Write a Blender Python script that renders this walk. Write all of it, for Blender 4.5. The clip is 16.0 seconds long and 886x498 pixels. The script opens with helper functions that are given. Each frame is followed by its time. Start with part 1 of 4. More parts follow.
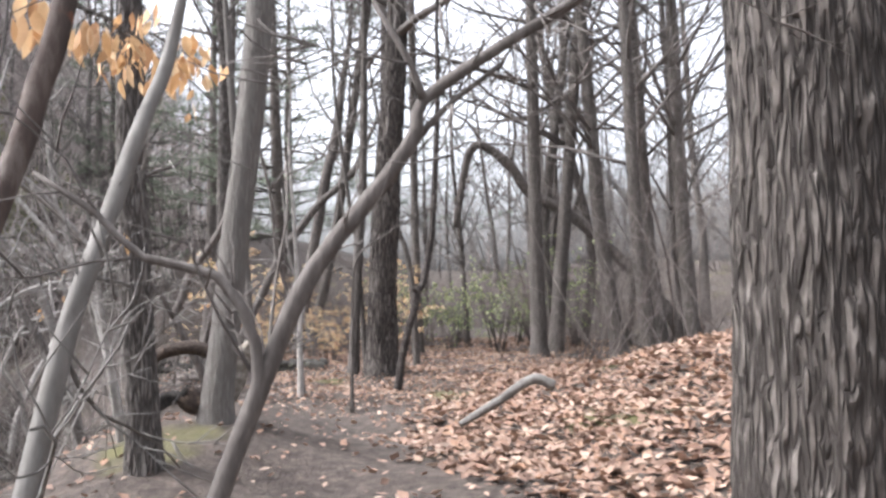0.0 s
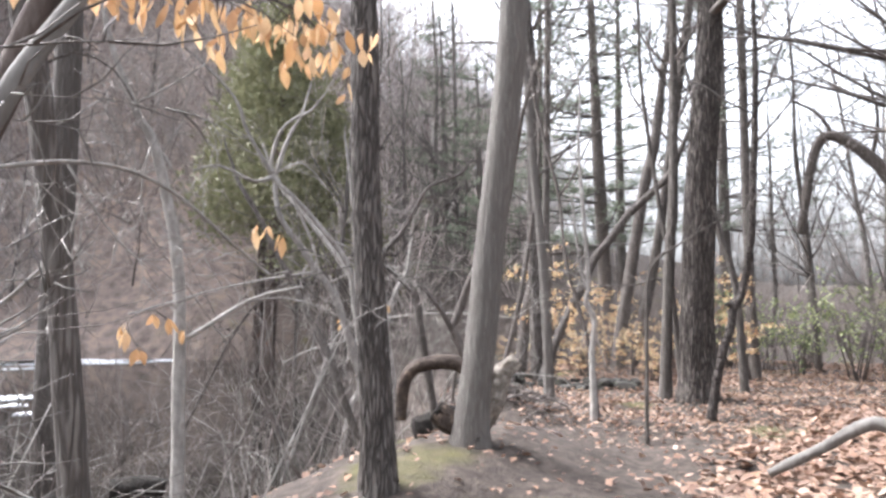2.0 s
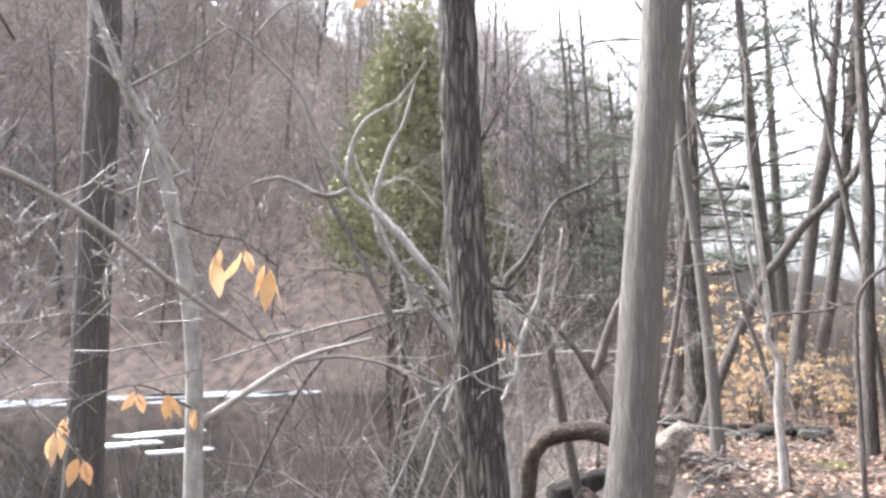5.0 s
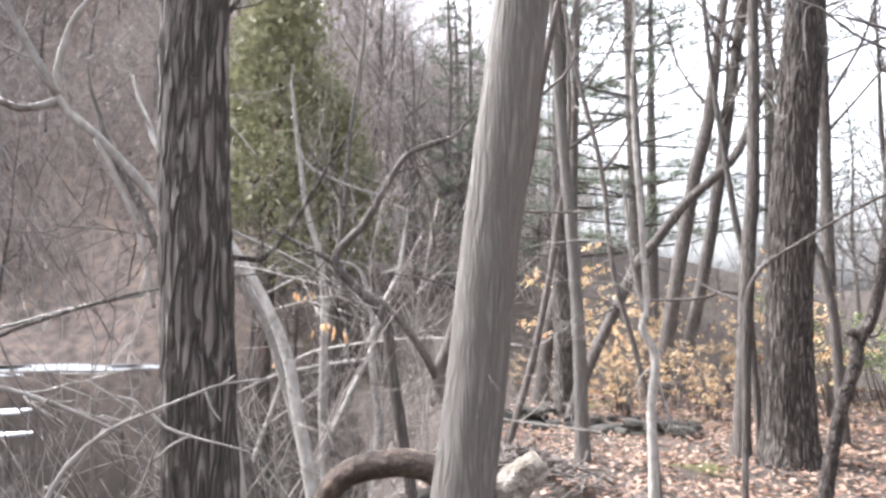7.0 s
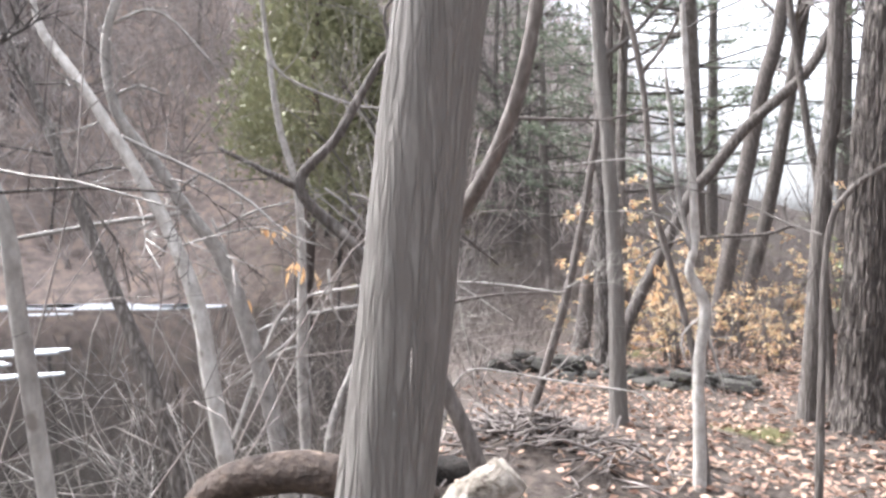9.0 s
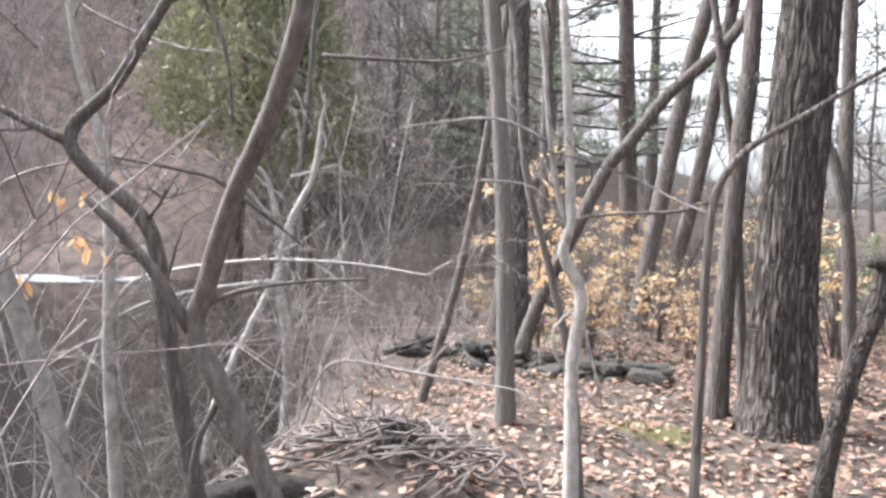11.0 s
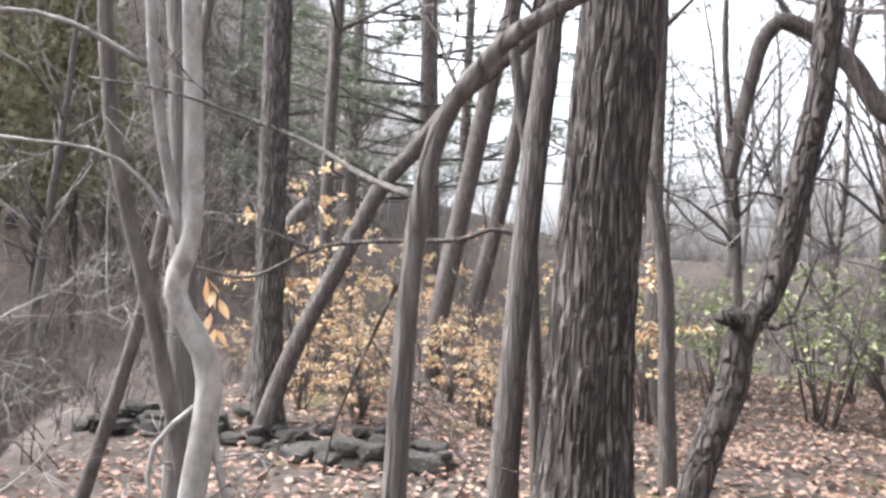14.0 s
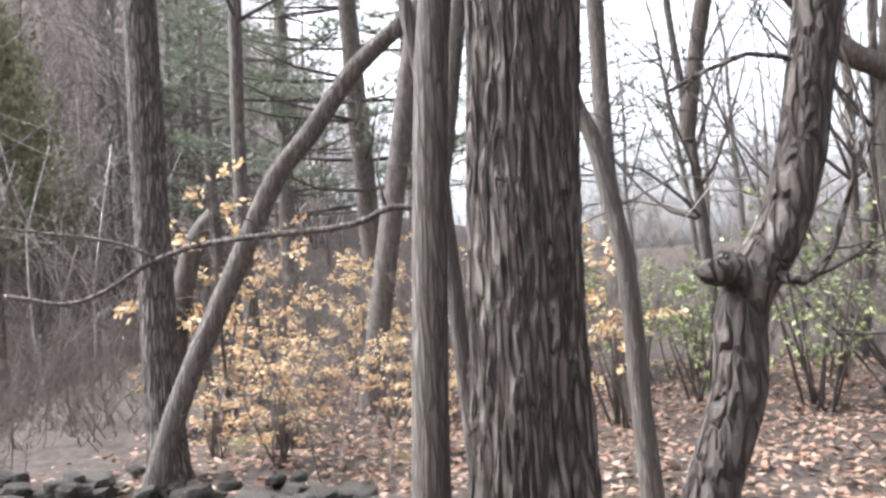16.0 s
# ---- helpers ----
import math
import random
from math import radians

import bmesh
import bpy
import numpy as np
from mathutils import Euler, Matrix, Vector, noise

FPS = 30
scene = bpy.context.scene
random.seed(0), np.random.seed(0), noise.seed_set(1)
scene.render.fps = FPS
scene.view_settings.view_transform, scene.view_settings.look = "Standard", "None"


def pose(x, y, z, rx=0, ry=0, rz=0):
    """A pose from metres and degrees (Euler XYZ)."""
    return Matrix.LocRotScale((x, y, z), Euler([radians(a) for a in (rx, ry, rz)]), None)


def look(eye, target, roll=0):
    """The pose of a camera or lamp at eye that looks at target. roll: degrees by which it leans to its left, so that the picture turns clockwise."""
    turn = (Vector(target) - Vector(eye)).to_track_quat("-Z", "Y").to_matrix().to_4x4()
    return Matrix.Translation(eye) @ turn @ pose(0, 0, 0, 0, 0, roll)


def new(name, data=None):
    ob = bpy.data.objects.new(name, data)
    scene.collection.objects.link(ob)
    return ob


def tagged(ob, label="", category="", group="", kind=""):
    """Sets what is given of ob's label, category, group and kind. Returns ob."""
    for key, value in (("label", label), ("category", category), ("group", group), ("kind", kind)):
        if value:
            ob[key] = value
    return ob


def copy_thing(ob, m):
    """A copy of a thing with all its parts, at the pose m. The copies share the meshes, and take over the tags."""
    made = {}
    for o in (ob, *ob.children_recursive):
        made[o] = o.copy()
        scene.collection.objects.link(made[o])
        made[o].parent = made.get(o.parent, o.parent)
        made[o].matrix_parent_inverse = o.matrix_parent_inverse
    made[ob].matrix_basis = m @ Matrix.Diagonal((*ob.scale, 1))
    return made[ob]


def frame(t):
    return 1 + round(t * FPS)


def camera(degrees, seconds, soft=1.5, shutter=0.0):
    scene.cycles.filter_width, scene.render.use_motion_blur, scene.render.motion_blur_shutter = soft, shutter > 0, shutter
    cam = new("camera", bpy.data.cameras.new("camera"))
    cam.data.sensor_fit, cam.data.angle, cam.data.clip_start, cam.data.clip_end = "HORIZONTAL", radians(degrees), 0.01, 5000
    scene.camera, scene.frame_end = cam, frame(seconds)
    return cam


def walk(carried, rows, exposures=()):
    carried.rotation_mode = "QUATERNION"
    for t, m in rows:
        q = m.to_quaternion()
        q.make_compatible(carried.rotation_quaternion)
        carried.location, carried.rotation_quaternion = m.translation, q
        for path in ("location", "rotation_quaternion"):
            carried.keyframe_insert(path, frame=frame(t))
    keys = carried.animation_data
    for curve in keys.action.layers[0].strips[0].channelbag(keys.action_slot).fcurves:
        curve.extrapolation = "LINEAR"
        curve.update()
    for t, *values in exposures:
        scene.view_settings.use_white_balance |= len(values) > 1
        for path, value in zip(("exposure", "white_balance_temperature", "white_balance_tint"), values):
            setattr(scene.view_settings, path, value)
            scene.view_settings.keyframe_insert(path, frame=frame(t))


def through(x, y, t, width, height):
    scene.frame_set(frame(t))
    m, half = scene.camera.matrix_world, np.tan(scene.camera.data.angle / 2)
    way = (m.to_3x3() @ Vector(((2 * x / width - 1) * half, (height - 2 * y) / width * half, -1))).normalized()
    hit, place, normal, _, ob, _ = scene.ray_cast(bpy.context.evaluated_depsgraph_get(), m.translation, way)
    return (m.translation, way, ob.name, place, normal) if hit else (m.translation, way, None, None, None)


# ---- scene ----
import itertools

cam = camera(60, 16.0, soft=2.8)
# seconds, place, turn to the left, tilt upwards, roll
PATH = [
    (0.0, -0.001, -2.198, 1.373, -5.49, 3.05, 0.84),
    (0.5, 0.277, -2.031, 1.342, 1.40, 3.62, 0.87),
    (1.0, 0.501, -1.824, 1.351, 7.30, 4.06, -1.31),
    (1.5, 0.608, -1.617, 1.344, 9.69, 3.73, -0.11),
    (2.0, 0.577, -1.306, 1.356, 20.18, 4.32, 0.01),
    (2.5, 0.506, -1.124, 1.381, 32.61, 4.84, 2.49),
    (3.0, 0.464, -1.010, 1.389, 44.93, 6.59, 1.37),
    (3.5, 0.403, -0.757, 1.410, 50.53, 9.04, 1.37),
    (4.0, 0.280, -0.498, 1.470, 48.76, 8.43, 2.52),
    (4.5, 0.152, -0.170, 1.493, 38.92, 5.69, 0.31),
    (5.0, 0.071, 0.112, 1.493, 30.29, 6.31, 0.99),
    (5.2, 0.040, 0.205, 1.503, 26.06, 7.08, 1.24),
    (7.3, -0.211, 1.673, 1.572, 21.61, 4.01, -0.49),
    (7.5, -0.229, 1.771, 1.577, 22.98, 3.80, -0.04),
    (8.0, -0.310, 2.048, 1.576, 26.44, 2.94, 1.84),
    (8.5, -0.301, 2.383, 1.543, 25.10, 2.40, 0.39),
    (9.0, -0.263, 2.689, 1.547, 25.66, -0.13, -0.48),
    (9.5, -0.274, 3.005, 1.571, 24.32, -2.28, -0.32),
    (10.0, -0.142, 3.296, 1.562, 19.31, -2.08, -0.91),
    (10.2, -0.090, 3.383, 1.563, 21.12, -1.82, -0.84),
    (12.3, 0.008, 4.400, 1.544, 22.51, -2.07, -1.50),
    (12.5, 0.014, 4.541, 1.542, 21.61, -0.94, -1.21),
    (13.0, 0.058, 4.908, 1.559, 22.15, 0.27, 0.22),
    (13.5, 0.045, 5.361, 1.567, 15.97, 0.42, -0.58),
    (14.0, 0.045, 5.814, 1.506, 9.16, 1.54, -2.67),
    (14.5, 0.096, 6.166, 1.470, 10.01, 1.99, 1.15),
    (15.0, 0.145, 6.476, 1.448, 4.56, 1.32, 0.20),
    (15.5, 0.223, 6.748, 1.436, 1.63, 0.89, 0.80),
    (16.0, 0.241, 7.014, 1.397, 6.74, 2.46, 3.27),
]


def carried_pose(x, y, z, turn, tilt, roll):
    a, b = radians(turn), radians(tilt)
    ahead = Vector((-math.sin(a) * math.cos(b), math.cos(a) * math.cos(b), math.sin(b)))
    return look((x, y, z), Vector((x, y, z)) + ahead, -roll)


EXPOSURE = [(t, stops + 0.46, 6050, 12) for t, stops in ((0, 2.0), (1, 2.1), (2, 2.3), (3, 2.65), (4, 2.75), (5.2, 2.6), (7.3, 2.58), (9, 2.56), (10.2, 2.54), (12.3, 2.5), (14, 2.36), (16, 2.42))]
walk(cam, [(t, carried_pose(*row)) for t, *row in PATH], EXPOSURE)

# ---- sky and sun ----
world = bpy.data.worlds.new("overcast")
scene.world = world
world.use_nodes = True
wn = world.node_tree.nodes
wl = world.node_tree.links
sky = wn.new("ShaderNodeTexSky")
sky.sky_type, sky.sun_disc = "NISHITA", False
sky.sun_elevation, sky.sun_rotation = radians(44), radians(275)
sky.air_density, sky.dust_density = 1.0, 8.0
pale = wn.new("ShaderNodeHueSaturation")
pale.inputs["Saturation"].default_value = 0.18
wl.new(sky.outputs["Color"], pale.inputs["Color"])
wl.new(pale.outputs["Color"], wn["Background"].inputs["Color"])
wn["Background"].inputs["Strength"].default_value = 0.15
sun = new("sun", bpy.data.lights.new("sun", "SUN"))
sun.data.energy, sun.data.angle, sun.data.color = 0.8, radians(16), (1.0, 0.96, 0.92)
sun.matrix_world = look((-7.2, 0.6, 7.0), (0, 0, 0))


# ---- materials ----
def ramp_stops(node, stops):
    r = node.color_ramp
    while len(r.elements) < len(stops):
        r.elements.new(0.5)
    for e, (p, c) in zip(r.elements, stops):
        e.position, e.color = p, (*c, 1)


def surface(name, stops, scale=6.0, stretch=(1, 1, 1), detail=6.0, rough=0.9, bump=0.4, bump_scale=None, spots=None, vary=0.0, island=0.0, far=0.01):
    """A mottled surface: noise through a colour ramp, fine bump, and larger stains."""
    mat = bpy.data.materials.new(name)
    mat.use_nodes = True
    n, l = mat.node_tree.nodes, mat.node_tree.links
    b = n["Principled BSDF"]
    b.inputs["Roughness"].default_value = rough
    b.inputs["Specular IOR Level"].default_value = 0.25
    co = n.new("ShaderNodeTexCoord")
    mp = n.new("ShaderNodeMapping")
    mp.inputs["Scale"].default_value = stretch
    l.new(co.outputs["Object"], mp.inputs["Vector"])
    tex = n.new("ShaderNodeTexNoise")
    tex.inputs["Scale"].default_value, tex.inputs["Detail"].default_value = scale, detail
    tex.inputs["Roughness"].default_value = 0.65
    l.new(mp.outputs["Vector"], tex.inputs["Vector"])
    ramp = n.new("ShaderNodeValToRGB")
    ramp_stops(ramp, stops)
    l.new(tex.outputs["Fac"], ramp.inputs["Fac"])
    colour = ramp.outputs["Color"]
    if spots:
        big = n.new("ShaderNodeTexNoise")
        big.inputs["Scale"].default_value, big.inputs["Detail"].default_value = spots[0], 4
        l.new(co.outputs["Object"], big.inputs["Vector"])
        edge = n.new("ShaderNodeMapRange")
        edge.inputs["From Min"].default_value, edge.inputs["From Max"].default_value = spots[1], spots[1] + 0.09
        l.new(big.outputs["Fac"], edge.inputs["Value"])
        mix = n.new("ShaderNodeMixRGB")
        mix.inputs["Color2"].default_value = (*spots[2], 1)
        l.new(edge.outputs["Result"], mix.inputs["Fac"])
        l.new(colour, mix.inputs["Color1"])
        colour = mix.outputs["Color"]
    if vary or island:
        if island:
            src = n.new("ShaderNodeNewGeometry").outputs["Random Per Island"]
        else:
            src = n.new("ShaderNodeObjectInfo").outputs["Random"]
        hsv = n.new("ShaderNodeHueSaturation")
        mr = n.new("ShaderNodeMapRange")
        k = vary or island
        mr.inputs["To Min"].default_value, mr.inputs["To Max"].default_value = 1 - k, 1 + k
        l.new(src, mr.inputs["Value"])
        l.new(mr.outputs["Result"], hsv.inputs["Value"])
        l.new(colour, hsv.inputs["Color"])
        colour = hsv.outputs["Color"]
    l.new(colour, b.inputs["Base Color"])
    if bump:
        fine = n.new("ShaderNodeTexNoise")
        fine.inputs["Scale"].default_value, fine.inputs["Detail"].default_value = bump_scale or scale * 3, 8
        l.new(mp.outputs["Vector"], fine.inputs["Vector"])
        bp = n.new("ShaderNodeBump")
        bp.inputs["Strength"].default_value, bp.inputs["Distance"].default_value = bump, far
        l.new(fine.outputs["Fac"], bp.inputs["Height"])
        l.new(bp.outputs["Normal"], b.inputs["Normal"])
    return mat


def leaf_surface(name, colours, rough=0.75, through=0.25):
    """Leaves, each of a colour of its own, that let some light through."""
    mat = bpy.data.materials.new(name)
    mat.use_nodes = True
    n, l = mat.node_tree.nodes, mat.node_tree.links
    b = n["Principled BSDF"]
    geo = n.new("ShaderNodeNewGeometry")
    info = n.new("ShaderNodeObjectInfo")
    add = n.new("ShaderNodeMath")
    add.operation = "ADD"
    l.new(geo.outputs["Random Per Island"], add.inputs[0])
    l.new(info.outputs["Random"], add.inputs[1])
    wrap = n.new("ShaderNodeMath")
    wrap.operation = "FRACT"
    l.new(add.outputs[0], wrap.inputs[0])
    ramp = n.new("ShaderNodeValToRGB")
    ramp_stops(ramp, [(i / max(1, len(colours) - 1), c) for i, c in enumerate(colours)])
    l.new(wrap.outputs[0], ramp.inputs["Fac"])
    co = n.new("ShaderNodeTexCoord")
    tex = n.new("ShaderNodeTexNoise")
    tex.inputs["Scale"].default_value, tex.inputs["Detail"].default_value = 40, 4
    l.new(co.outputs["Object"], tex.inputs["Vector"])
    mr = n.new("ShaderNodeMapRange")
    mr.inputs["To Min"].default_value, mr.inputs["To Max"].default_value = 0.75, 1.2
    l.new(tex.outputs["Fac"], mr.inputs["Value"])
    hsv = n.new("ShaderNodeHueSaturation")
    l.new(mr.outputs["Result"], hsv.inputs["Value"])
    l.new(ramp.outputs["Color"], hsv.inputs["Color"])
    l.new(hsv.outputs["Color"], b.inputs["Base Color"])
    b.inputs["Roughness"].default_value = rough
    b.inputs["Specular IOR Level"].default_value = 0.3
    tr = n.new("ShaderNodeBsdfTranslucent")
    l.new(hsv.outputs["Color"], tr.inputs["Color"])
    mix = n.new("ShaderNodeMixShader")
    mix.inputs["Fac"].default_value = through
    l.new(b.outputs[0], mix.inputs[1])
    l.new(tr.outputs[0], mix.inputs[2])
    l.new(mix.outputs[0], n["Material Output"].inputs["Surface"])
    return mat


def bark(name, dark, mid, light, stretch=(1, 1, 0.16), scale=26, bump=0.8, spots=None, far=0.012, cracks=0, tone=0.6, run=0.15):
    mat = bark_base(name, dark, mid, light, stretch, scale, bump, spots, far)
    if not cracks:
        return mat
    # long plates parted by fissures; painted crevice shade deepens their own dark colour
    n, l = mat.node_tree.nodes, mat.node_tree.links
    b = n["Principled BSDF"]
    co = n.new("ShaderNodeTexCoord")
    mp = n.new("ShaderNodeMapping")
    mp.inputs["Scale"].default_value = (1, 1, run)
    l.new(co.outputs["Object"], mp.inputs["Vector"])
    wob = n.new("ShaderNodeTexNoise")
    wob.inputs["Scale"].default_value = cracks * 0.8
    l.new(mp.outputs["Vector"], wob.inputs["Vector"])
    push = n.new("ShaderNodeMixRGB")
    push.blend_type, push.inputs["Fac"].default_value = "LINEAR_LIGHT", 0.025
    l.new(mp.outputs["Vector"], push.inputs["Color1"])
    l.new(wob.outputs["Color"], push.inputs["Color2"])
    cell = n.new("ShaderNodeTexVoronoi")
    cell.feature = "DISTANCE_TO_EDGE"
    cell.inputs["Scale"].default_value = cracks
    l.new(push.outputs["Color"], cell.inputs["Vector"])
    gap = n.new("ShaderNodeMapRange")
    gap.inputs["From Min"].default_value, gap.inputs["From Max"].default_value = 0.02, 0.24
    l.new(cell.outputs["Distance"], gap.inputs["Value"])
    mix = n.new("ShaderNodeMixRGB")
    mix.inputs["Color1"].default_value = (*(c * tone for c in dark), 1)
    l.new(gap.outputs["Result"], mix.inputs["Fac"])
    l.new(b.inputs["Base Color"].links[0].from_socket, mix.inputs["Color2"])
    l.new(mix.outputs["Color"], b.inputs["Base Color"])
    bp = n.new("ShaderNodeBump")
    bp.inputs["Strength"].default_value, bp.inputs["Distance"].default_value = 1.0, 0.02 if tone < 0.9 else 0.006
    l.new(gap.outputs["Result"], bp.inputs["Height"])
    l.new(b.inputs["Normal"].links[0].from_socket, bp.inputs["Normal"])
    l.new(bp.outputs["Normal"], b.inputs["Normal"])
    return mat


def bark_base(name, dark, mid, light, stretch, scale, bump, spots, far):
    return surface(name, [(0.28, dark), (0.5, mid), (0.72, light)], scale, stretch, 7, 0.92, bump, scale * 1.3, spots, vary=0.18, far=far)


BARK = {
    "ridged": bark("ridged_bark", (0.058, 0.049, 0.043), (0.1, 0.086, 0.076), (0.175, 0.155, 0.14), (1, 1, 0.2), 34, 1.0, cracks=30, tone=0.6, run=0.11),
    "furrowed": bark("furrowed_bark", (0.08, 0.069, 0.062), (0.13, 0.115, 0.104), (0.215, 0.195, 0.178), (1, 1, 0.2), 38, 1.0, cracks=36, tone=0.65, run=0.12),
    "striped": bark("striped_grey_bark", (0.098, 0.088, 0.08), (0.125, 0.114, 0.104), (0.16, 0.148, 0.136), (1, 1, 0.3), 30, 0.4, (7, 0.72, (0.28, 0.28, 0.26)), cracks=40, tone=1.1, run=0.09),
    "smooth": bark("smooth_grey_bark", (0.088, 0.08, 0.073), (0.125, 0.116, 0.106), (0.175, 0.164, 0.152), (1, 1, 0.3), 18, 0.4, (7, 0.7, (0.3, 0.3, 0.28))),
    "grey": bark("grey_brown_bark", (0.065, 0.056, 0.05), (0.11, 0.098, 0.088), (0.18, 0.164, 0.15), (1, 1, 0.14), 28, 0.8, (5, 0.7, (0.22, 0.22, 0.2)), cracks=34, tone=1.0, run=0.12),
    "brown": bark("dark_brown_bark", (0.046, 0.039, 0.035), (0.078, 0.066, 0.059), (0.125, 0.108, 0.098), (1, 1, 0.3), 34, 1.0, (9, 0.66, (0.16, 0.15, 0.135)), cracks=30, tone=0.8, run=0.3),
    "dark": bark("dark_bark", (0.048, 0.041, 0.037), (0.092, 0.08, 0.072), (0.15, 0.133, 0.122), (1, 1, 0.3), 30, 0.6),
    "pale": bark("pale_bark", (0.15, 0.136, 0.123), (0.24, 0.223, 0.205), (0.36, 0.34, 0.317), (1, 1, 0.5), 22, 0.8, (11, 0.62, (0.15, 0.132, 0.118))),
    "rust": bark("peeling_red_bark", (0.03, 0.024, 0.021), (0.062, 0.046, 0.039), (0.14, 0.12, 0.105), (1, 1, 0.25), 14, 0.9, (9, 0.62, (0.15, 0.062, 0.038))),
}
TWIG = surface("twig_bark", [(0.3, (0.08, 0.07, 0.063)), (0.6, (0.135, 0.12, 0.11)), (0.8, (0.22, 0.205, 0.19))], 9, bump=0, island=0.3)
BRUSH = surface("brush_twigs", [(0.3, (0.095, 0.08, 0.072)), (0.6, (0.155, 0.134, 0.122)), (0.8, (0.27, 0.24, 0.222))], 5, bump=0, island=0.35, vary=0)
# brush colour made paler to paint distance haze onto the far slopes
HAZED_BRUSH = surface("hazed_brush_twigs", [(0.3, (0.24, 0.205, 0.188)), (0.6, (0.36, 0.315, 0.293)), (0.8, (0.47, 0.425, 0.4))], 5, bump=0, island=0.3)
ROT = surface("rotten_pale_wood", [(0.3, (0.08, 0.064, 0.05)), (0.5, (0.2, 0.175, 0.146)), (0.7, (0.4, 0.365, 0.325))], 18, (1, 1, 1), bump=1.0, far=0.02)
DEADWOOD = surface("dark_dead_wood", [(0.3, (0.02, 0.016, 0.014)), (0.55, (0.07, 0.052, 0.042)), (0.75, (0.2, 0.15, 0.115))], 15, (1, 1, 1), bump=1.0, far=0.02)
BLACK_WOOD = surface("black_hollow_wood", [(0.3, (0.008, 0.007, 0.006)), (0.7, (0.03, 0.024, 0.02))], 20, bump=1.0, far=0.02)
STONE = surface("mossy_field_stone", [(0.3, (0.025, 0.023, 0.021)), (0.55, (0.045, 0.041, 0.037)), (0.75, (0.12, 0.113, 0.104))], 7, bump=0.8, far=0.02, spots=(5, 0.6, (0.1, 0.12, 0.05)), vary=0.25)
LITTER = leaf_surface("fallen_leaves", [(0.13, 0.08, 0.06), (0.22, 0.142, 0.105), (0.29, 0.19, 0.142), (0.34, 0.24, 0.185), (0.16, 0.098, 0.072), (0.28, 0.168, 0.11), (0.37, 0.285, 0.222), (0.13, 0.078, 0.058), (0.27, 0.165, 0.115), (0.1, 0.065, 0.05)], through=0.1)
BEECH = leaf_surface("dry_beech_leaves", [(0.46, 0.26, 0.12), (0.56, 0.36, 0.18), (0.62, 0.45, 0.27), (0.4, 0.22, 0.11), (0.5, 0.33, 0.18)], through=0.3)
YELLOW = leaf_surface("pale_yellow_leaves", [(0.5, 0.36, 0.17), (0.68, 0.55, 0.32), (0.5, 0.27, 0.14), (0.74, 0.65, 0.44), (0.4, 0.26, 0.16), (0.58, 0.34, 0.18)], through=0.35)
LAUREL = leaf_surface("evergreen_shrub_leaves", [(0.1, 0.14, 0.05), (0.2, 0.25, 0.1), (0.42, 0.46, 0.24), (0.14, 0.17, 0.07)], 0.5, 0.2)
NEEDLE = leaf_surface("pine_needles", [(0.1, 0.12, 0.085), (0.145, 0.165, 0.12), (0.19, 0.205, 0.15)], 0.6, 0.25)
CEDAR = leaf_surface("cedar_foliage", [(0.14, 0.142, 0.075), (0.195, 0.192, 0.105), (0.165, 0.158, 0.095)], 0.7, 0.2)


def ground_material():
    mat = surface("forest_floor", [(0.25, (0.022, 0.0175, 0.0145)), (0.45, (0.047, 0.037, 0.031)), (0.6, (0.078, 0.062, 0.052)), (0.8, (0.14, 0.108, 0.086))],
                  9, (1, 1, 1), 10, 0.95, 0.9, 30, (0.7, 0.6, (0.085, 0.08, 0.03)), far=0.03)
    n, l = mat.node_tree.nodes, mat.node_tree.links
    b = n["Principled BSDF"]
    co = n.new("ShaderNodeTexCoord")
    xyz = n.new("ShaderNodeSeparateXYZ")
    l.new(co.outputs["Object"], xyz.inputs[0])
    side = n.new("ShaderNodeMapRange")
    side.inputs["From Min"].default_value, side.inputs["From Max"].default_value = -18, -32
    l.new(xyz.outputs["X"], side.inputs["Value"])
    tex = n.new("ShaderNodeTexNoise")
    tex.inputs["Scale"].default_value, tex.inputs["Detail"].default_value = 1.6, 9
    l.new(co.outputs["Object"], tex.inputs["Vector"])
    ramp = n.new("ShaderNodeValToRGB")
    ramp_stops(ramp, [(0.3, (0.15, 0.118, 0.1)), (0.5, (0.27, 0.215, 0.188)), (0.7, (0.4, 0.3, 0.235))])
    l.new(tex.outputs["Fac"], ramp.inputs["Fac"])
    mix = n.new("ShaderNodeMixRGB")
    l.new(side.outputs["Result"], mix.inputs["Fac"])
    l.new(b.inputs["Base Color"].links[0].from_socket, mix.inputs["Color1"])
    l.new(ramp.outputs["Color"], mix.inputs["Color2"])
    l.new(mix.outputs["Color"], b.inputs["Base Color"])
    return mat


GROUND = ground_material()


def water_material():
    mat = surface("dark_pond_water", [(0.3, (0.007, 0.0065, 0.006)), (0.7, (0.014, 0.013, 0.0115))], 0.3, bump=0.05, bump_scale=3, rough=0.05, far=0.02)
    mat.node_tree.nodes["Principled BSDF"].inputs["Specular IOR Level"].default_value = 0.1
    return mat


WATER = water_material()
ICE_GLINT = surface("white_ice_and_glint", [(0.3, (0.55, 0.57, 0.6)), (0.5, (0.72, 0.74, 0.76)), (0.7, (0.88, 0.89, 0.9))], 1.2, rough=0.45, bump=0.3)


# ---- shaping ----
def hash01(*k):
    return math.modf(abs(math.sin(sum(a * b for a, b in zip(k, (12.9898, 78.233, 37.719, 4.581)))) * 43758.5453))[0]


